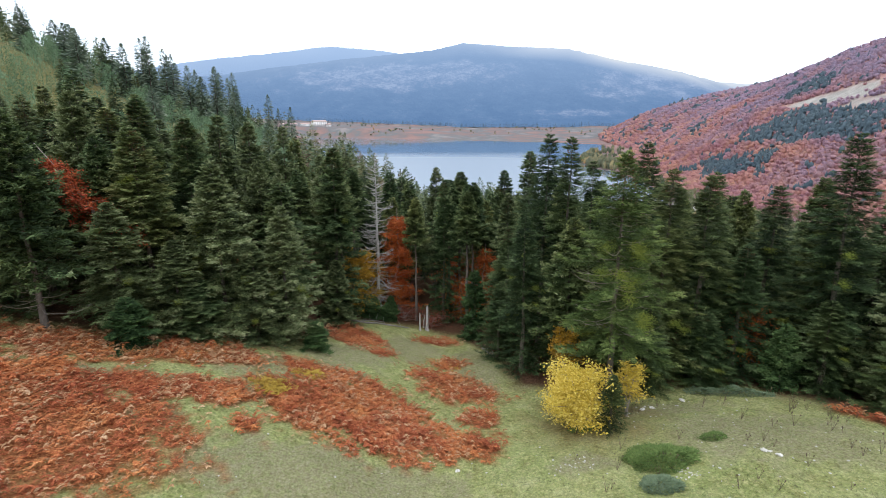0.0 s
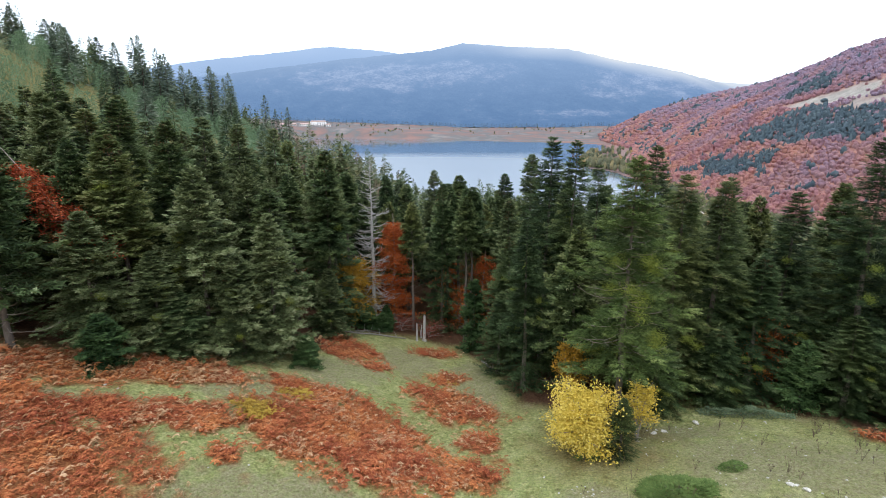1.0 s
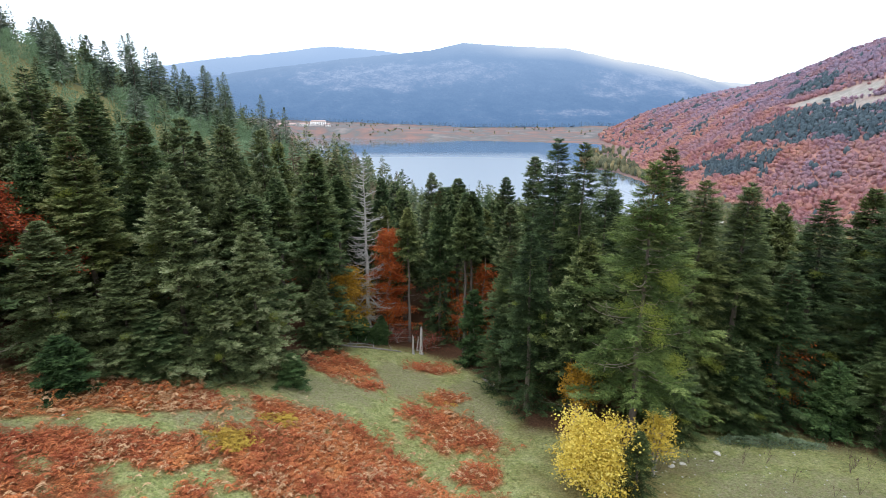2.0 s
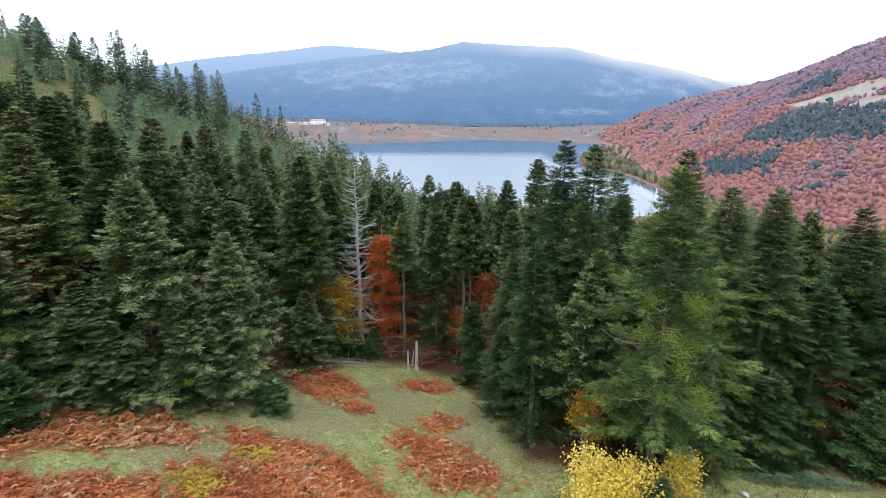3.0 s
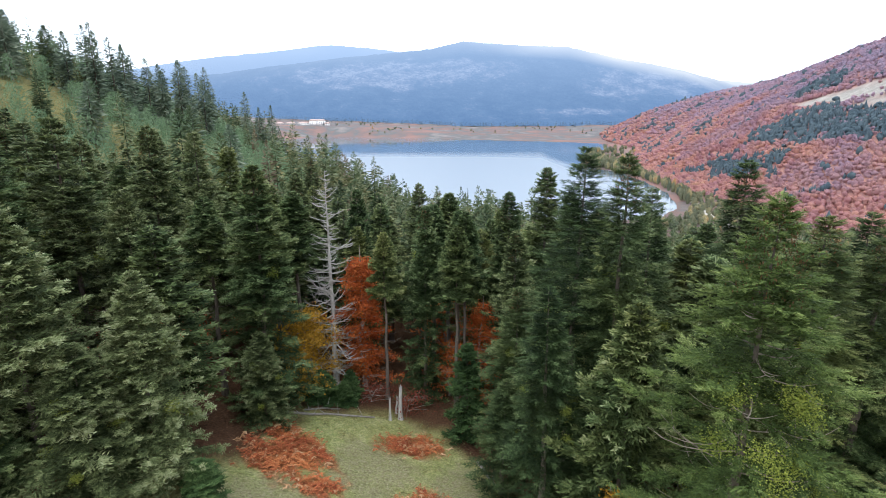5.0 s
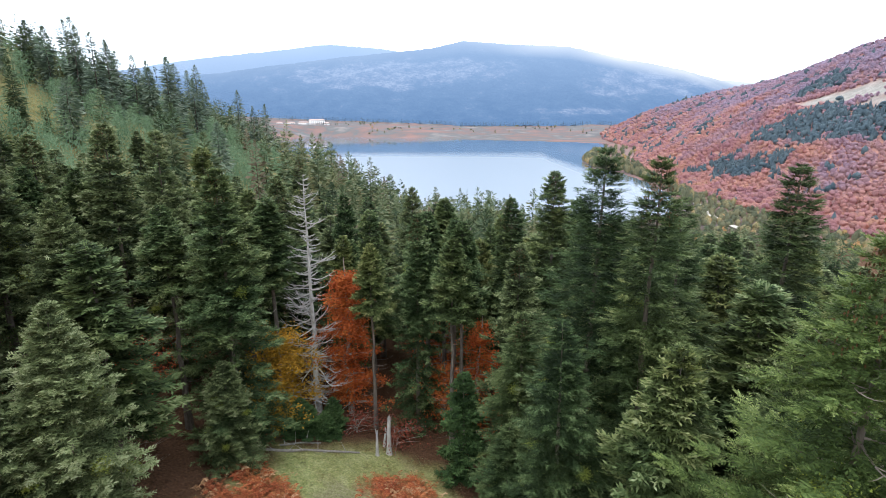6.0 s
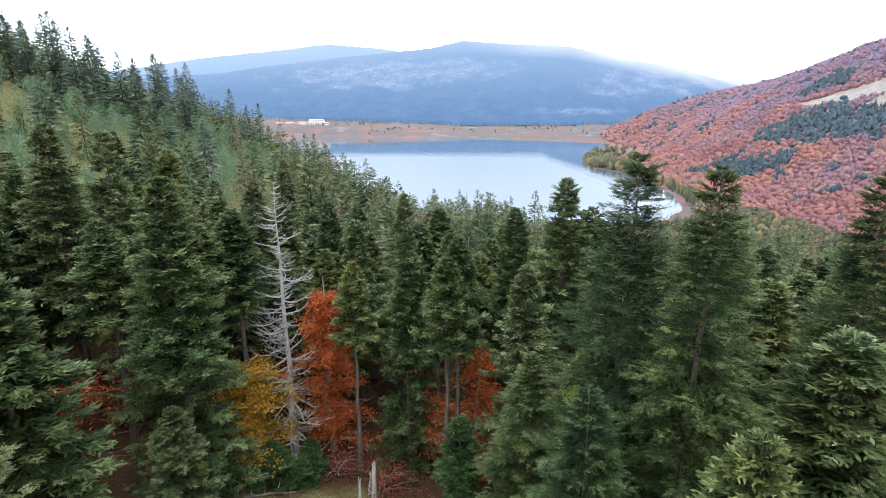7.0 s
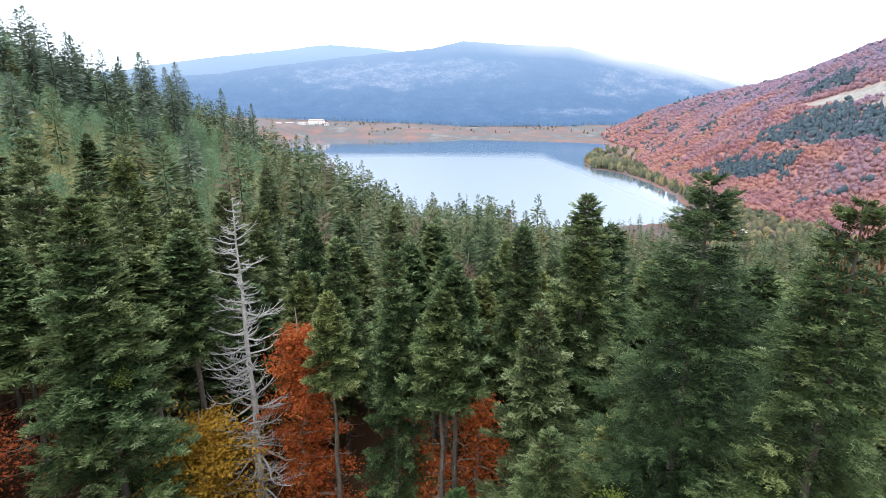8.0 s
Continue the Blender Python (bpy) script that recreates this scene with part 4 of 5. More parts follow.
# ---- woods too many to count ----
def soft_pine(rng, height, radius, n):
    """A young pine: upturned brushes of long needles, in a rounded open crown."""
    u, a = rng.random(n), rng.random(n) * 6.283
    r = radius * np.sqrt(np.clip(1 - u * u, 0, 1)) * np.sqrt(rng.random(n)) * (0.75 + 0.25 * np.sin(3 * a))
    p = np.stack([r * np.cos(a), r * np.sin(a), 0.5 + (height - 1) * u], 1)
    d = unit(np.stack([0.7 * np.cos(a) + rng.normal(0, 0.45, n), 0.7 * np.sin(a) + rng.normal(0, 0.45, n), rng.uniform(0.3, 1.2, n)], 1))
    v, f = blades(p, d, unit(rng.normal(0, 1, (n, 3)) + np.array([0, -0.4, 0.5])), rng.uniform(0.35, 0.75, n), rng.uniform(0.12, 0.22, n))
    return join([(v, f), tube([(0, 0, -0.5), (0, 0, height * 0.5), (0, 0, height)], [0.14, 0.08, 0.02], 4)])


def scatter(spots, kits, rng):
    """One joined mesh of shapes from kits at spots (x, y, width, height), with a tint for each shape."""
    parts, tint, young = [], [], []
    z = ground_z(np.array([s[0] for s in spots]), np.array([s[1] for s in spots]))
    for (x, y, sx, sz), g in zip(spots, z):
        v, f, *tip = kits[rng.randrange(len(kits))]
        a = rng.uniform(0, 6.283)
        c, s = math.cos(a), math.sin(a)
        w = np.empty_like(v)
        w[:, 0], w[:, 1], w[:, 2] = x + sx * (v[:, 0] * c - v[:, 1] * s), y + sx * (v[:, 0] * s + v[:, 1] * c), g + sz * v[:, 2]
        parts.append((w, f))
        tint.append(np.full(len(v), rng.random()))
        young.append(tip[0] if tip else np.full(len(v), 0.5))
    return *join(parts), {"tint": np.concatenate(tint), "young": np.concatenate(young)}


def plant_woods():
    rng, g = random.Random(21), np.random.default_rng(21)
    mid = [small_fir(g, 18, g.uniform(2.9, 3.8), 1.5, 300, g.uniform(0.5, 0.66), 0.30) for _ in range(9)]
    front = [small_fir(g, 18, g.uniform(2.8, 3.7), 1.5, 820, g.uniform(0.52, 0.68), 0.20) for _ in range(8)]
    far = [small_fir(g, 18, 3.2, 2.0, 58, 0.62, 0.6) for _ in range(6)]
    pine = [soft_pine(g, 8, 2.7, 300) for _ in range(6)]
    spots_mid, spots_far, spots_pine, spots_brown, spots_front = [], [], [], [], []
    y = 84.0
    while y < 520:
        step = 5.0 + y * 0.004
        x = -0.86 * y - 30
        while x < 0.62 * y + 14:
            px, py = x + rng.uniform(-1.9, 1.9), y + rng.uniform(-1.9, 1.9)
            x += step
            if py < 95 and -62 < px < 66 and not (px < -30 and py > 84):
                continue
            if py > 250 and px > 60:
                if px < 165 and rng.random() < 0.8 and float(edge_distance(np.array([px]), np.array([py]), LAKE)[0]) < -10:
                    spots_far.append((px, py, rng.uniform(0.5, 0.8), rng.uniform(0.35, 0.6)))
                continue
            d = -float(edge_distance(np.array([px]), np.array([py]), LAKE)[0])
            if d < 18:
                continue
            # young pines on the middle of the hillside, old firs along its crest and foot
            lift = -px - 0.20 * py
            planted = 4 < lift < 86 and 76 < py < 235 and ripple(px, py, 37, 3) > -0.62
            if planted and rng.random() < 0.90:
                for _ in range(2 + (rng.random() < 0.7)):
                    qx, qy = px + rng.uniform(-2.6, 2.6), py + rng.uniform(-2.6, 2.6)
                    k = rng.uniform(0.5, 1.1)
                    spots_pine.append((qx, qy, k * rng.uniform(0.75, 1.1), k))
                continue
            if lift > 75 and rng.random() < 0.6:
                continue
            k = (rng.choice((0.5, 0.7, 0.8, 0.95, 1.05)) * rng.uniform(0.88, 1.08) if py < 150 else rng.choice((0.55, 0.75, 0.95, 1.15)) * rng.uniform(0.85, 1.1)) if px < 30 else rng.uniform(0.5, 0.9)
            if lift > 30 and py < 240:
                k *= 0.7
            (spots_brown if rng.random() < 0.07 and py < 215 else spots_front if py < 128 else spots_mid if py < 215 else spots_far).append((px, py, k * rng.uniform(0.75, 1.1), k))
        y += step
    for name, spots, kits, mat, label in (("fir_wood", spots_mid, mid, FIR_WOODS, "dense dark fir wood on the valley slope"),
                                          ("old_fir_wood", spots_front, front, FIR_WOODS, "old dark green firs with olive tops in the valley"),
                                          ("browning_firs", spots_brown, mid, FIR_BROWN, "single browning firs among the dark wood"),
                                          ("distant_fir_wood", spots_far, far, FIR_WOODS, "distant dark fir wood above the lake"),
                                          ("pine_plantation", spots_pine, pine, PINE, "soft light green young pines on the hillside")):
        v, f, marks = scatter(spots, kits, rng)
        tagged(add_mesh(name, v, f, mat, **marks), label, "woods", kind="stuff")


plant_woods()


def lump(rng, profile, sides, rough):
    """A closed, dented body round the z axis; profile holds (z, radius)."""
    rings = []
    for z, r in profile:
        a = np.arange(sides) * 6.283 / sides + rng.uniform(0, 1)
        rr = r * rng.uniform(1 - rough, 1 + rough, sides)
        rings.append(np.stack([rr * np.cos(a), rr * np.sin(a), z + rough * r * rng.uniform(-0.6, 0.6, sides)], 1))
    q = grid_faces(len(profile), sides, True)
    return np.concatenate(rings), np.concatenate([q[:, [0, 1, 2]], q[:, [0, 2, 3]]])


def crown_puff(rng, n, size, thick=1.0, sides=7):
    """A small far broadleaf crown: fine tufts over a low, ragged dome."""
    a, r = rng.random(n) * 6.283, np.sqrt(rng.random(n))
    p = np.stack([4.0 * r * np.cos(a), 4.0 * r * np.sin(a), 6.0 + thick * (3.6 * np.sqrt(1 - r * r) * rng.uniform(0.8, 1.15, n) - 1.2 * r)], 1)
    d = unit(rng.normal(0, 0.8, (n, 3)) * np.array([1, 1, 0.4]) + np.array([0, 0, 0.7]))
    nn = unit(rng.normal(0, 0.5, (n, 3)) + np.array([0, -0.75, 0.8]))
    body = lump(rng, [(1.0, 2.0), (5.0, 3.2), (6.0 + 1.8 * thick, 2.6), (6.0 + 3.4 * thick, 0.05)], sides, 0.38)
    return join([blades(p, d, nn, size * rng.uniform(0.7, 1.3, n), size * rng.uniform(0.45, 0.7, n)), body])


def stand_fir(rng):
    """A far fir: sprays round a ragged slim cone."""
    body = lump(rng, [(0.3, 1.9), (3.0, 2.6), (6.0, 2.1), (9.0, 1.4), (12.0, 0.7), (15.0, 0.02)], 7, 0.25)
    return join([small_fir(rng, 15, 3.4, 0.5, 26, 0.6, 0.5)[:2], body])


def plant_hill():
    rng, g = random.Random(33), np.random.default_rng(33)
    beech, thin = [crown_puff(g, 14, 1.9, 1.4, 6) for _ in range(12)], [crown_puff(g, 7, 2.2, 1.3, 5) for _ in range(9)]
    fir = [stand_fir(g) for _ in range(4)] + [crown_puff(g, 24, 1.5, 1.7) for _ in range(5)]
    bank = [crown_puff(g, 60, 1.2, 1.5) for _ in range(6)]
    sb, sf, ss, st, at = [], [], [], [], []
    y = 260.0
    while y < 2080:
        step = 4.0 + max(0, y - 500) * 0.0068
        x = 150.0
        while x < min(0.98 * y + 60, 1150):
            at.append((x + rng.uniform(-0.45, 0.45) * step, y + rng.uniform(-0.45, 0.45) * step, step))
            x += step
        y += step
    X, Y = np.array([p[0] for p in at]), np.array([p[1] for p in at])
    up = X - lerp_at(Y, HILL_FOOT)
    rag = 9 * ripple(X, Y, 34, 2)
    stands = np.max([edge_distance(X, Y, q) for q in STANDS], axis=0) + rag
    glades = np.max([edge_distance(X, Y, q) for q in GLADES], axis=0) + 0.5 * rag
    firs = (stands > 0) & (ripple(X, Y, 27, 5) > -0.6) | (Y > 640) & (ripple(X, Y, 120, 4) + 0.6 * ripple(X, Y, 41, 2) > 0.92) | (ripple(X, Y, 64, 1) + 0.7 * ripple(X, Y, 23, 3) > 1.15)
    shore = -edge_distance(X, Y, LAKE)
    for (px, py, step), rise, fir_here, clear, d in zip(at, up, firs, glades, shore):
        if d < 12 or clear > 0 and rng.random() < 0.96:
            continue
        k = rng.uniform(0.75, 1.15) * step / 6.2
        if rise < -4:
            if rng.random() < (0.6 if py < 800 else 0.12 if py < 1200 else 0.0):
                ss.append((px, py, k * 0.8, k * rng.uniform(0.4, 0.8)))
        elif fir_here and rng.random() < 0.88 or rng.random() < 0.03:
            for _ in range(2 if fir_here else 1):
                sf.append((px + rng.uniform(-2, 2), py + rng.uniform(-2, 2), k * rng.uniform(0.8, 1.2), k * rng.uniform(0.4, 0.8) * (1 if py < 700 else 0.75)))
        else:
            (sb if py < 760 else st).append((px, py, k * rng.uniform(0.75, 1.15), k * rng.uniform(0.45, 0.8) * (0.85 if py < 700 else 0.65)))
    for (x0, y0), (x1, y1) in zip(LAKE[3:9], LAKE[4:10]):
        for i in range(int(math.hypot(x1 - x0, y1 - y0) / 4)):
            k, off = rng.random(), rng.uniform(3, 13)
            t = math.atan2(y1 - y0, x1 - x0)
            ss.append((x0 + (x1 - x0) * k + off * math.sin(t), y0 + (y1 - y0) * k - off * math.cos(t), rng.uniform(0.45, 0.9), rng.uniform(0.5, 1.05)))
    for _ in range(110):
        px, py = rng.uniform(212, 262), rng.uniform(735, 900)
        if -float(edge_distance(np.array([px]), np.array([py]), LAKE)[0]) > 3:
            ss.append((px, py, rng.uniform(0.8, 1.5), rng.uniform(0.7, 1.4)))
    for name, spots, kits, mat, label in (("beech_hillside", sb, beech, HAZY_HILL_BEECH, "rust-orange and bare mauve beech wood, haze-tinted, on the far hillside"),
                                          ("distant_beech_hillside", st, thin, HAZY_HILL_BEECH, "mauve and rust beech wood, haze-tinted, along the far ridge"),
                                          ("hillside_firs", sf, fir, HAZY_FAR_FIR, "dark fir stands tinted with blue haze among autumn beeches"),
                                          ("shore_trees", ss, bank, SHORE_LEAF, "grey-green and yellowing trees along the lake shore")):
        v, f, marks = scatter(spots, kits, rng)
        tagged(add_mesh(name, v, f, mat, None, True, **marks), label, "woods", kind="stuff")


plant_hill()


# ---- broadleaf trees, snag, stumps ----
def broadleaf(x, y, tall, wide, label, mat, seed, leaves, size, base=0.12, layers=False, stems=1, bark=None, skew=0.0):
    rng = np.random.default_rng(seed)
    ob = thing("beech_tree" if layers else "bush", label, "tree" if layers else "bush", stand(x, y))
    wood, ends = [], []
    for s in range(stems):
        a0 = s * 2.1
        lean = 0.0 if stems == 1 else 0.32 * wide / tall
        k = np.linspace(0, 1, 7)
        path = np.stack([math.cos(a0) * lean * tall * k * k, math.sin(a0) * lean * tall * k * k, tall * 0.93 * k - 0.3 * (k == 0)], 1)
        path[1:, :2] += rng.normal(0, 0.02 * tall, (6, 2)) * 0.5
        wood.append(tube(path, (0.018 * tall + 0.03) * (1 - 0.9 * k), 7))
        limbs = int(34 / stems) if layers else int(44 / stems)
        for i in range(limbs):
            u = base + (1 - base) * (i + rng.random()) / limbs
            if layers:
                reach = wide * 0.5 * math.sin(math.pi * min(1, 0.30 + 0.68 * u)) ** 0.8 * rng.uniform(0.35, 1.4)
            else:
                reach = wide * 0.5 * math.sin(math.pi * (0.16 + 0.78 * u)) * rng.uniform(0.45, 1.05)
            a = i * 2.399 + rng.normal(0, 0.4)
            foot = np.array([np.interp(u * 0.9, k, path[:, j]) for j in range(3)])
            kk = np.linspace(0, 1, 5)
            o = np.array([math.cos(a), math.sin(a), 0.0])
            limb = foot + o * (reach * kk)[:, None]
            limb[:, 2] += reach * (0.35 * kk - (0.22 if layers else 0.05) * kk * kk)
            wood.append(tube(limb, (0.012 * tall * (1 - u) + 0.015) * (1 - 0.8 * kk), 4))
            for q in (1, 2, 3, 4):
                for w in range(3):
                    ends.append(limb[q] + rng.normal(0, 0.12 * wide * (0.5 + 0.12 * q), 3) * np.array([1, 1, 0.4 if layers else 0.8]))
    v, f = join(wood)
    v[:, 0] += skew * np.maximum(v[:, 2] - 0.42 * tall, 0)
    add_mesh("trunk", v, f, bark or GREY_BARK, ob, True)
    v, f = leaf_cloud(rng, ends, (0.062 if layers else 0.058) * wide, max(2, leaves // len(ends)), size, 0.45 if layers else 0.8)
    v[:, 2] = np.maximum(v[:, 2], 0.1)
    v[:, 0] += skew * np.maximum(v[:, 2] - 0.42 * tall, 0)
    add_mesh("crown", v, f, mat, ob)
    return ob


broadleaf(9.8, 33.9, 5.2, 4.7, "round bush with bright yellow autumn leaves at the meadow edge", YELLOW, 3, 20000, 0.165, 0.12, stems=3)
broadleaf(14.1, 34.8, 5.0, 2.3, "yellow-leaved bush beside a fir at the meadow edge", YELLOW, 4, 3200, 0.15, 0.42, stems=2)
broadleaf(10.6, 41.2, 6.6, 2.5, "small tree with golden orange leaves in the fir shade", BEECH_GOLD, 5, 4200, 0.18, 0.45, stems=2)
broadleaf(-6.3, 68.4, 16.4, 5.4, "beech with rust-orange autumn leaves in layers", BEECH_ORANGE, 6, 24000, 0.19, 0.06, True)
broadleaf(-11.0, 63.9, 9.6, 6.4, "beech with golden yellow autumn leaves under firs", BEECH_GOLD, 7, 15000, 0.20, 0.08, True)
broadleaf(5.6, 66.0, 12.5, 5.0, "slender beech with orange-brown leaves between firs", BEECH_ORANGE, 8, 7500, 0.20, 0.08, True)
broadleaf(2.6, 68.0, 7.0, 4.6, "low beech with rust-orange leaves between firs", BEECH_ORANGE, 9, 3000, 0.22, 0.08, True)
broadleaf(-27.4, 41.6, 16.2, 4.2, "leaning beech with red autumn leaves between dark firs", BEECH_RED, 10, 7000, 0.19, 0.5, True, skew=-0.62)
broadleaf(-24.4, 61.6, 4.8, 8.6, "low beech with deep red leaves under firs", BEECH_RED, 12, 9000, 0.22, 0.06, True)
broadleaf(27.5, 42.8, 8.0, 4.0, "beech with dull orange leaves behind firs", BEECH_ORANGE, 13, 2400, 0.22, 0.2, True)
broadleaf(5.4, 90.0, 19.0, 4.4, "half-bare beech with pinkish brown twigs among firs", BROWN_NEEDLES, 14, 3600, 0.26, 0.2, True)
broadleaf(2.0, 76.0, 10.0, 5.5, "beech with orange leaves deep in the wood", BEECH_ORANGE, 15, 4200, 0.24, 0.1, True)

broadleaf(-1.6, 63.9, 2.4, 4.2, "low beech scrub with dark red leaves beside the wood", BEECH_DARK, 16, 1300, 0.17, 0.06, True, 2)
broadleaf(-5.2, 65.0, 2.0, 3.6, "low beech scrub with dark red leaves beside the wood", BEECH_DARK, 18, 1000, 0.17, 0.06, True, 2)


def snag(x, y, tall, seed):
    rng = np.random.default_rng(seed)
    ob = thing("dead_tree", "dead silver-grey fir with bare upswept branches", "dead tree", stand(x, y))
    v, f = straight_trunk(tall, 0.30, 9, 0.0, rng)
    add_mesh("trunk", v, f, DEAD_WOOD, ob, True)
    for i in range(165):
        u = ((i + rng.random()) / 165) ** 1.1
        z = tall * (0.10 + 0.88 * u)
        reach = (2.7 * (1 - u) ** 0.55 + 0.35) * rng.uniform(0.3, 1.2)
        lift = rng.uniform(-1.1, -0.2) if u < 0.22 else rng.uniform(-0.45, 0.15)
        k = np.linspace(0, 1, 8)
        a = rng.uniform(0, 6.283) + np.cumsum(rng.normal(0, 0.10, 8))
        path = np.stack([np.cos(a) * reach * k, np.sin(a) * reach * k, z + reach * (lift * k + rng.uniform(0.2, 0.6) * k ** 2.6) + np.cumsum(rng.normal(0, 0.025, 8))], 1)
        thick = 0.050 + 0.040 * (1 - u) * rng.uniform(0.6, 1.1)
        wood = [tube(path, thick * (1 - 0.82 * k), 5)]
        for _ in range(rng.integers(7, 14)):
            q, side = rng.integers(2, 7), rng.choice((-1, 1))
            aa = a[q] + side * rng.uniform(0.5, 1.2)
            kk, L = np.linspace(0, 1, 4), reach * rng.uniform(0.15, 0.42)
            tw = path[q] + np.stack([np.cos(aa) * L * kk, np.sin(aa) * L * kk, L * (rng.uniform(-0.3, 0.3) * kk + 0.4 * kk ** 2)], 1)
            wood.append(tube(tw, thick * 0.42 * (1 - 0.75 * kk), 3))
        v, f = join(wood)
        add_mesh("branch", v, f, DEAD_WOOD, ob, True)


snag(-8.8, 66.4, 15.9 - ground_at(-8.8, 66.4), 2)


def stump(x, y, tall, radius, label, seed):
    rng = np.random.default_rng(seed)
    ob = thing("broken_stump", label, "tree stump", stand(x, y, 0, 1, 1, 0.15), "broken stumps by the wood")
    k = np.linspace(0, 1, 8)
    path = np.stack([0.12 * k * k * tall * rng.normal(0, 0.4), 0.05 * k, tall * k], 1)
    v, f = tube(path, radius * (1 - 0.35 * k) * (1 + 0.5 * np.exp(-k * 9)), 10)
    v[-10:, 2] += rng.uniform(-0.1, 0.16, 10) * tall
    add_mesh("trunk", v, f, DEAD_WOOD, ob)
    n = 9
    a = rng.random(n) * 6.283
    p = np.stack([path[-1, 0] + radius * 0.5 * np.cos(a), path[-1, 1] + radius * 0.5 * np.sin(a), np.full(n, tall * 0.94)], 1)
    v, f = blades(p, unit(np.stack([0.1 * np.cos(a), 0.1 * np.sin(a), np.ones(n)], 1)), np.stack([np.cos(a), np.sin(a), 0 * a], 1), rng.uniform(0.25, 0.6, n), np.full(n, 0.13))
    add_mesh("splinters", v, f, DEAD_WOOD, ob)


stump(-2.1, 62.4, 3.2, 0.22, "tall broken grey tree stump at the meadow head", 1)
stump(-3.0, 61.8, 2.2, 0.14, "thin broken grey stump at the meadow head", 2)
stump(-2.6, 63.4, 1.6, 0.13, "short pale broken stump at the meadow head", 3)


def fallen_log(x0, y0, x1, y1, radius, seed):
    rng = np.random.default_rng(seed)
    k = np.linspace(0, 1, 9)
    ob = thing("fallen_log", "grey fallen log lying along the wood edge", "log", pose(x0, y0, 0))
    xs, ys = x0 + (x1 - x0) * k, y0 + (y1 - y0) * k
    path = np.stack([xs - x0, ys - y0, ground_z(xs, ys) + radius * 0.7], 1)
    v, f = tube(path, radius * (1 - 0.45 * k) * rng.uniform(0.92, 1.08, 9), 8)
    add_mesh("log", v, f, LOG, ob, True)
    parts = []
    for i in range(7):
        q = path[1 + i % 7]
        e = unit(np.array([rng.normal(0, 1), rng.normal(0, 1), 0.8]))
        kk = np.linspace(0, 1, 4)
        parts.append(tube(q + e * (rng.uniform(0.5, 1.1) * kk)[:, None], 0.03 * (1 - 0.8 * kk), 4))
    v, f = join(parts)
    add_mesh("branch_stubs", v, f, DEAD_WOOD, ob)


fallen_log(-12.6, 58.8, -4.4, 61.6, 0.13, 1)
fallen_log(-10.4, 60.4, -7.6, 62.0, 0.09, 2)
fallen_log(4.6, 55.0, 5.9, 50.8, 0.12, 3)


# ---- low bushes, bracken, stones, grass ----
def low_bush(x, y, a, b, tall, turn, label, mat, seed, count, size):
    rng = np.random.default_rng(seed)
    ob = thing("juniper_bush", label, "bush", pose(x, y, 0, 0, 0, turn))
    n = count
    r, t = np.sqrt(rng.random(n)), rng.random(n) * 6.283
    edge = 1 + 0.06 * np.sin(3 * t + seed) + 0.06 * np.sin(7 * t) + rng.normal(0, 0.04, n)
    lx, ly = a * r * edge * np.cos(t), b * r * edge * np.sin(t)
    c, s = math.cos(radians(turn)), math.sin(radians(turn))
    g = ground_z(x + lx * c - ly * s, y + lx * s + ly * c)
    z = g + tall * np.power(np.clip(1 - r * r, 0, 1), 0.5) * (1 - 0.5 * rng.random(n) ** 3) * (1 + 0.3 * np.sin(lx * 4.2) * np.sin(ly * 4.7)) * (0.75 + 0.25 * np.sin(lx * 1.9 + ly))
    d = unit(np.stack([np.cos(t) * 0.8 + rng.normal(0, 0.4, n), np.sin(t) * 0.8 + rng.normal(0, 0.4, n), rng.uniform(0.0, 0.5, n)], 1))
    nn = unit(rng.normal(0, 0.5, (n, 3)) + np.array([0, 0, 1.0]))
    v, f = blades(np.stack([lx, ly, z], 1), d, nn, size * rng.uniform(0.7, 1.3, n), np.full(n, size * 0.38))
    add_mesh("foliage", v, f, mat, ob)
    stems = []
    for i in range(14):
        q = int(rng.integers(n))
        k = np.linspace(0, 1, 4)[:, None]
        top = np.array([lx[q], ly[q], z[q]])
        foot = np.array([lx[q] * 0.3, ly[q] * 0.3, ground_at(x, y)])
        stems.append(tube(foot + (top - foot) * k, [0.03, 0.025, 0.02, 0.01], 4))
    v, f = join(stems)
    add_mesh("stems", v, f, BARK, ob)


low_bush(14.1, 28.6, 2.3, 1.4, 0.6, 4, "low spreading dark green juniper on the meadow", JUNIPER, 1, 5200, 0.19)
low_bush(13.0, 25.9, 1.2, 0.8, 0.45, 0, "low grey-green juniper on the meadow", JUNIPER_GREY, 2, 2600, 0.17)
low_bush(23.6, 38.0, 3.3, 0.8, 0.6, -14, "grey-green juniper hedge along the wood edge", JUNIPER_GREY, 3, 2800, 0.19)
low_bush(18.3, 30.3, 0.8, 0.5, 0.3, 0, "small dark juniper tuft on the meadow", JUNIPER, 4, 700, 0.16)
low_bush(10.2, 33.2, 0.8, 0.5, 0.35, 0, "small dark green herb tuft below the bush", JUNIPER, 5, 600, 0.17)


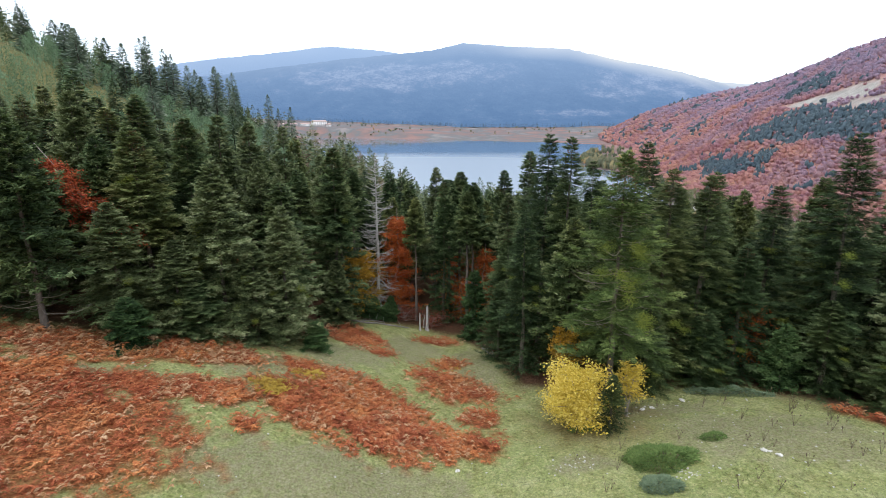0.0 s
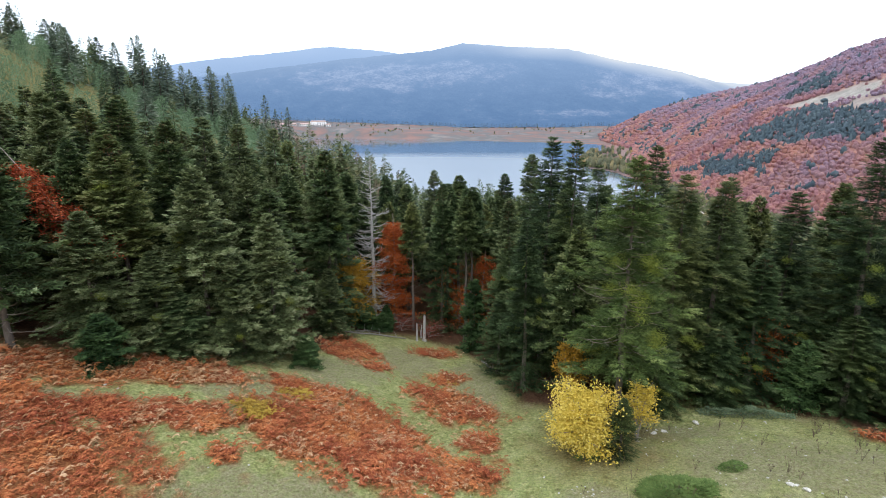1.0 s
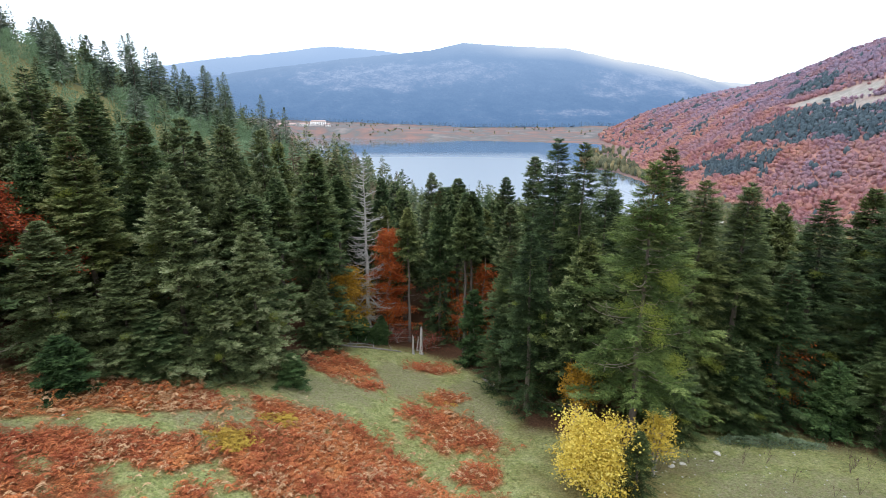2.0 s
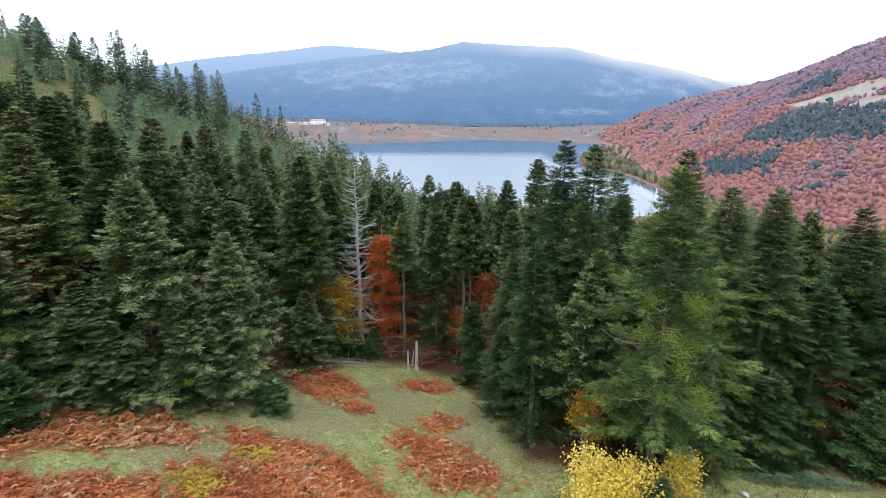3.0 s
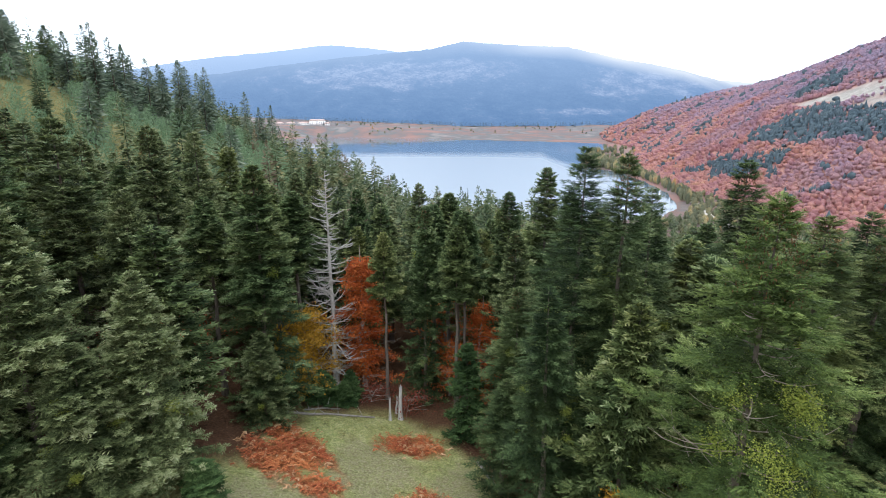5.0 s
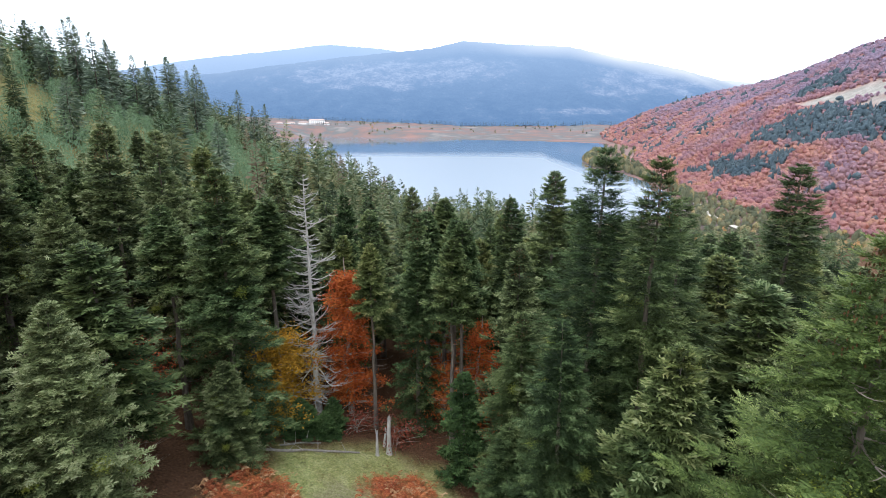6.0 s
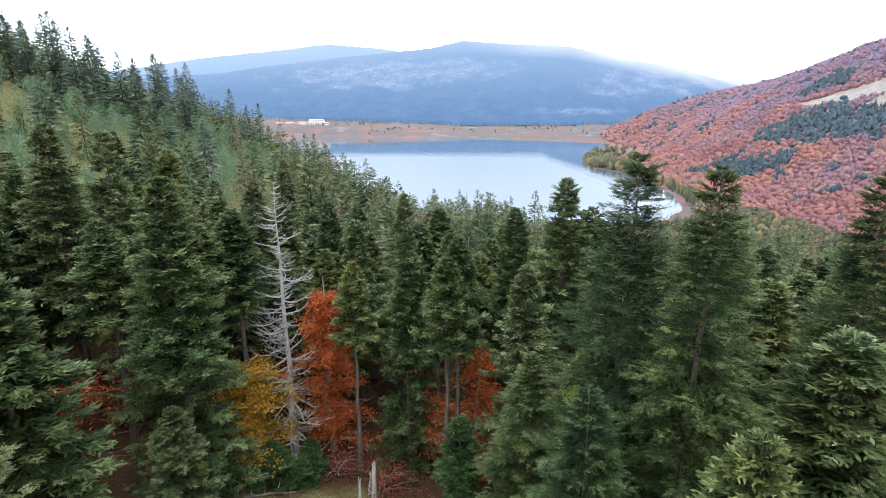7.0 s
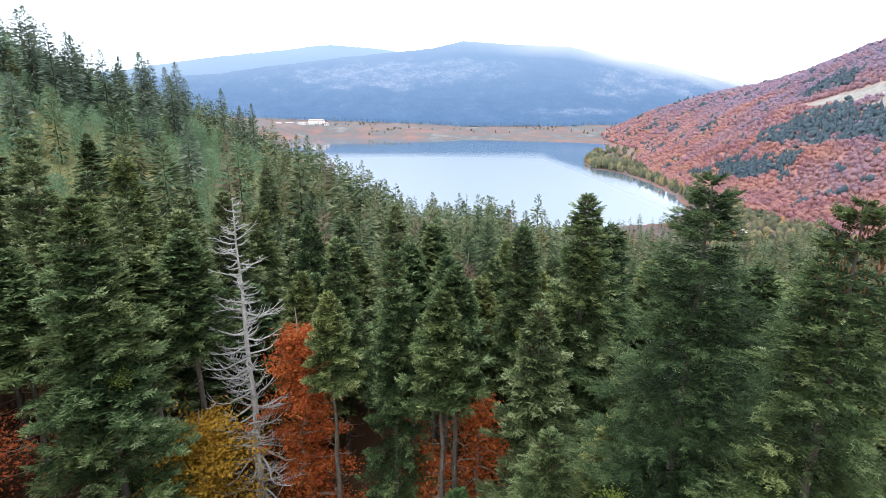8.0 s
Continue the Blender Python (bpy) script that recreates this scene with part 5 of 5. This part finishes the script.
def frond(rng):
    """One bracken frond: an arching stalk with tapering side leaflets."""
    L = 0.85
    parts, k = [], np.linspace(0, 1, 5)
    arch = np.stack([L * 0.85 * k, np.zeros(5), 0.42 * np.sin(2.2 * k) + 0.05], 1)
    parts.append(blades(arch[0][None], unit(arch[3:4] - arch[0:1]), np.array([[0.5, 0.4, 0.8]]), np.array([0.7]), np.array([0.03])))
    for i in range(7):
        q = 0.22 + 0.11 * i
        p = np.array([np.interp(q, k, arch[:, j]) for j in range(3)])
        w = 0.36 * (1.08 - q)
        for s in (-1, 1):
            d = unit(np.array([[0.5, s * 1.0, rng.normal(-0.15, 0.2)]]))
            parts.append(blades(p[None], d, unit(np.array([[0.1, rng.normal(0, 0.4), 1.0]])), np.array([w]), np.array([0.075])))
    parts.append(blades(arch[3][None], np.array([[0.95, 0, -0.3]]), np.array([[0.2, 0, 1.0]]), np.array([0.26]), np.array([0.1])))
    return join(parts)


def plant_bracken():
    rng, g = random.Random(8), np.random.default_rng(8)
    kits = [frond(g) for _ in range(6)]
    spots, yellow, tan = [], [], []
    for cx, cy, a, b, turn in BEDS:
        n = int(a * b * 3.14 * 1.25 * 36)
        c, s = math.cos(radians(turn)), math.sin(radians(turn))
        u, w = g.uniform(-1.2, 1.2, n) * a, g.uniform(-1.2, 1.2, n) * b
        X, Y = cx + u * c - w * s, cy + u * s + w * c
        deep = bed_strength(X, Y)
        keep = (deep > -0.35) & (g.random(n) < np.where(deep > 0.02, 0.35 + 2.2 * deep, 0.07)) & (np.hypot(X, Y) > 15) & (edge_distance(X, Y, TREELINE) > -1.5)
        for x, y, st in zip(X[keep].tolist(), Y[keep].tolist(), deep[keep].tolist()):
            k = rng.uniform(0.38, 0.85) * (1 + 0.45 * ripple(x, y, 1.7, 2))
            gold = math.hypot(x + 13.4, y - 35.6) < 1.25 or math.hypot((x + 11.4) / 1.8, y - 39.8) < 0.8 or math.hypot(x - 1.6, y - 47.0) < 0.8
            (yellow if gold else tan if rng.random() < (0.12 if st > 0.02 else 0.7) + 0.25 * (ripple(x, y, 5.0, 3) > 0.35) + 0.3 * (y > 33.5 + 0.5 * (x + 25.4) and x < -15) else spots).append((x, y, k, k * rng.uniform(0.5, 1.6)))
    for _ in range(90):
        x, y = -13.4 + rng.gauss(0, 0.7), 35.5 + rng.gauss(0, 0.6)
        yellow.append((x, y, rng.uniform(0.5, 0.9), rng.uniform(0.9, 1.7)))
    for sp, mat, label in ((spots, BRACKEN, "dead rust-red bracken covering parts of the meadow"), (tan, BRACKEN_TAN, "pale tan and orange dead bracken at the meadow edge"), (yellow, BRACKEN_YELLOW, "yellowing bracken tufts on the meadow")):
        v, f, marks = scatter(sp, kits, rng)
        tagged(add_mesh("bracken", v, f, mat, **marks), label, "bracken", kind="stuff")


plant_bracken()


def plant_grass():
    rng, g = random.Random(4), np.random.default_rng(4)
    n = 110000
    x, y = g.uniform(-32, 34, n), 17 + 46 * g.random(n) ** 1.2
    keep = (edge_distance(x, y, TREELINE) > -0.8) & (bed_strength(x, y) < 0.15) & (np.abs(x) < 0.95 * y + 2) & (ripple(x, y, 2.3, 1) > g.uniform(-1.1, 0.6, n))
    x, y = x[keep], y[keep]
    n = len(x)
    p = np.stack([x, y, ground_z(x, y) - 0.01], 1)
    d = unit(np.stack([g.normal(0, 0.7, n), g.normal(0, 0.7, n), np.full(n, 0.8)], 1))
    v, f = blades(p, d, unit(g.normal(0, 1, (n, 3))), g.uniform(0.07, 0.24, n), g.uniform(0.02, 0.045, n))
    tagged(add_mesh("grass", v, f, GRASS_BLADES), "short pale green meadow grass in tufts", "grass", kind="stuff")
    parts = []
    for _ in range(70):
        wx, wy = rng.uniform(8, 30), rng.uniform(22, 37)
        if float(edge_distance(np.array([wx]), np.array([wy]), TREELINE)[0]) < 0.5:
            continue
        z, h = ground_at(wx, wy), rng.uniform(0.3, 0.95)
        for i in range(4):
            a = rng.uniform(0, 6.283)
            top = np.array([wx + 0.3 * h * math.cos(a), wy + 0.3 * h * math.sin(a), z + h])
            k = np.linspace(0, 1, 4)[:, None]
            foot = np.array([wx, wy, z - 0.05])
            parts.append(tube(foot + (top - foot) * k, [0.014, 0.012, 0.01, 0.006], 3))
            parts.append(blades(top[None], np.array([[0.2 * math.cos(a), 0.2 * math.sin(a), 0.9]]), np.array([[math.sin(a), -math.cos(a), 0.2]]), np.array([0.16]), np.array([0.09])))
    v, f = join(parts)
    tagged(add_mesh("dry_weeds", v, f, DRY_STALK), "thin dry brown weed stalks on the meadow", "weeds", kind="stuff")


plant_grass()


def stone(x, y, size, seed, label="pale limestone lying in the meadow grass"):
    bm = bmesh.new()
    bmesh.ops.create_icosphere(bm, subdivisions=2, radius=size)
    r = random.Random(seed)
    o = Vector((r.uniform(0, 50), r.uniform(0, 50), 0))
    for v in bm.verts:
        v.co *= 0.75 + 0.55 * noise.noise(v.co * (1.3 / size) + o)
        v.co.z *= 0.62
        v.co.x *= 1.25
    me = bpy.data.meshes.new("stone")
    bm.to_mesh(me)
    bm.free()
    me.materials.append(STONE)
    ob = new("stone", me)
    ob.matrix_world = pose(x, y, ground_at(x, y) + size * 0.12, 0, 0, r.uniform(0, 360))
    return tagged(ob, label, "stone", "stones on the meadow")


def lay_stones():
    rng = random.Random(14)
    first = [stone(19.4, 37.0, 0.30, 1), stone(15.7, 35.7, 0.24, 2), stone(16.5, 35.9, 0.22, 3), stone(20.3, 28.0, 0.24, 4), stone(20.9, 27.5, 0.22, 5)]
    spots = [(16.1, 36.2), (20.0, 28.5), (21.5, 27.1), (21.9, 26.6), (19.6, 28.9), (20.6, 27.9), (-11.6, 29.7), (1.0, 29.3), (-19.7, 30.7), (-22.9, 34.4), (-22.0, 34.3)]
    for _ in range(34):
        spots.append((8.7 + rng.gauss(0, 1.0), 28.6 + rng.gauss(0, 0.7)))
    for _ in range(26):
        spots.append((14.9 + rng.gauss(0, 0.5), 26.9 + rng.gauss(0, 0.4)))
    for _ in range(130):
        spots.append((rng.uniform(13, 29), rng.uniform(24, 37)))
    for _ in range(60):
        spots.append((rng.uniform(-14, 8), rng.uniform(20, 32)))
    for i, (x, y) in enumerate(spots):
        if float(edge_distance(np.array([x]), np.array([y]), TREELINE)[0]) < 0.6:
            continue
        k = rng.uniform(0.3, 0.6) if i < 11 else rng.uniform(0.12, 0.34)
        src = first[rng.randrange(5)]
        copy_thing(src, pose(x, y, ground_at(x, y) + 0.02 * k, 0, 0, rng.uniform(0, 360)) @ Matrix.Diagonal((k, k, k, 1)))


lay_stones()


# ---- far shore: hotel, road, field ----
def box_arrays(x0, x1, y0, y1, z0, z1):
    v = [(x, y, z) for z in (z0, z1) for x, y in ((x0, y0), (x1, y0), (x1, y1), (x0, y1))]
    return np.array(v, float), np.array([(0, 1, 5, 4), (1, 2, 6, 5), (2, 3, 7, 6), (3, 0, 4, 7), (4, 5, 6, 7), (3, 2, 1, 0)])


def hotel(x, y, wide, deep, tall, z, label):
    ob = thing("hotel_building", label, "building", pose(x, y, z))
    v, f = box_arrays(-wide / 2, wide / 2, 0, deep, -6, tall)
    add_mesh("wall", v, f, WALL_WHITE, ob)
    e = 1.2
    v = np.array([(-wide / 2 - e, -e, tall), (wide / 2 + e, -e, tall), (wide / 2 + e, deep + e, tall), (-wide / 2 - e, deep + e, tall), (-wide / 2 + 3, deep / 2, tall + 5), (wide / 2 - 3, deep / 2, tall + 5)])
    f = np.array([(0, 1, 5), (0, 5, 4), (1, 2, 5), (2, 3, 4), (2, 4, 5), (3, 0, 4), (0, 2, 1), (0, 3, 2)])
    add_mesh("roof", v, f, ROOF, ob)
    n = int(wide / 7)
    win = None
    for k in range(max(1, int(tall / 4))):
        for i in range(n):
            px, pz = -wide / 2 + (i + 0.5) * wide / n, 1.4 + 4 * k
            if win is None:
                v, f = box_arrays(-1.1, 1.1, -0.15, 0.1, 0, 2.0)
                win = add_mesh("window", v, f, GLASS_DARK, ob)
                win.location = (px, 0, pz)
            else:
                w = new("window", win.data)
                w.parent, w.location = ob, (px, 0, pz)


def road(name, pts, half, mat, label, rise=0.25):
    p = np.array(pts, float)
    k = np.linspace(0, len(p) - 1, len(p) * 14)
    xs, ys = np.interp(k, range(len(p)), p[:, 0]), np.interp(k, range(len(p)), p[:, 1])
    t = unit(np.stack([np.gradient(xs), np.gradient(ys)], 1))
    cols = []
    for s in (-1, -0.5, 0, 0.5, 1):
        x, y = xs - t[:, 1] * half * s, ys + t[:, 0] * half * s
        cols.append(np.stack([x, y, ground_z(xs, ys) + rise + 0.12 * (1 - s * s)], 1))
    v = np.stack(cols, 1).reshape(-1, 3)
    ob = add_mesh(name, v, grid_faces(len(k), 5), mat, smooth=True)
    tagged(ob, label, "road", kind="structure")


road("road", [(192, 338), (191, 362), (194, 382), (202, 410), (214, 453), (228, 490), (240, 522), (245, 590), (246, 700)], 2.6, GRAVEL, "pale gravel road following the lake shore", 0.9)
road("road", [(316, 890), (313, 865), (309, 810), (306, 770)], 2.6, GRAVEL, "pale gravel road on the far shore slope", 1.2)
road("road", [(24, 309), (50, 316), (88, 322)], 3.4, FIELD, "pale grassy track by the near shore", 0.8)

for hx, wide, deep, tall, lift, label in ((-505, 62, 16, 15, 0, "white hotel building with faded red roof across the lake"),
                                          (-560, 40, 14, 9, -6, "low white hotel wing with faded roof across the lake"),
                                          (-468, 26, 12, 8, -4, "small white lodge beside the hotel"),
                                          (-612, 36, 12, 8, -7, "long low white hotel wing across the lake"),
                                          (-655, 24, 10, 6, -8, "low white outbuilding across the lake")):
    hotel(hx, 2130, wide, deep, tall, ground_at(hx, 2130) + 3 + lift, label)


def plant_far_shore():
    rng, g = random.Random(44), np.random.default_rng(44)
    fir = [small_fir(g, 17, 4.2, 1.0, 24, 0.6, 0.8) for _ in range(4)]
    puff = [crown_puff(g, 16, 3.6) for _ in range(4)]
    dark, pale = [], []
    for _ in range(900):
        b, y = rng.uniform(-0.34, 0.42), 2440 + rng.uniform(-60, 60)
        dark.append((b * y, y, rng.uniform(0.8, 1.5), rng.uniform(0.6, 1.2)))
    for _ in range(170):
        b, y = rng.uniform(-0.27, 0.34), rng.uniform(1900, 2400)
        if ripple(b * y, y, 400, 2) > 0.1:
            pale.append((b * y, y, rng.uniform(0.5, 1.3), rng.uniform(0.4, 0.9)))
    for _ in range(26):
        dark.append((-470 + rng.gauss(0, 30), 2100 + rng.gauss(0, 12), 1.0, rng.uniform(0.6, 1.0)))
    for name, spots, kits, mat, label in (("far_shore_firs", dark, fir, HAZY_FAR_FIR, "dark line of firs along the foot of the mountain"),
                                          ("marsh_bushes", pale, puff, SHORE_LEAF, "scattered grey-green bushes on the reed marsh")):
        v, f, marks = scatter(spots, kits, rng)
        tagged(add_mesh(name, v, f, mat, **marks), label, "woods", kind="stuff")


plant_far_shore()
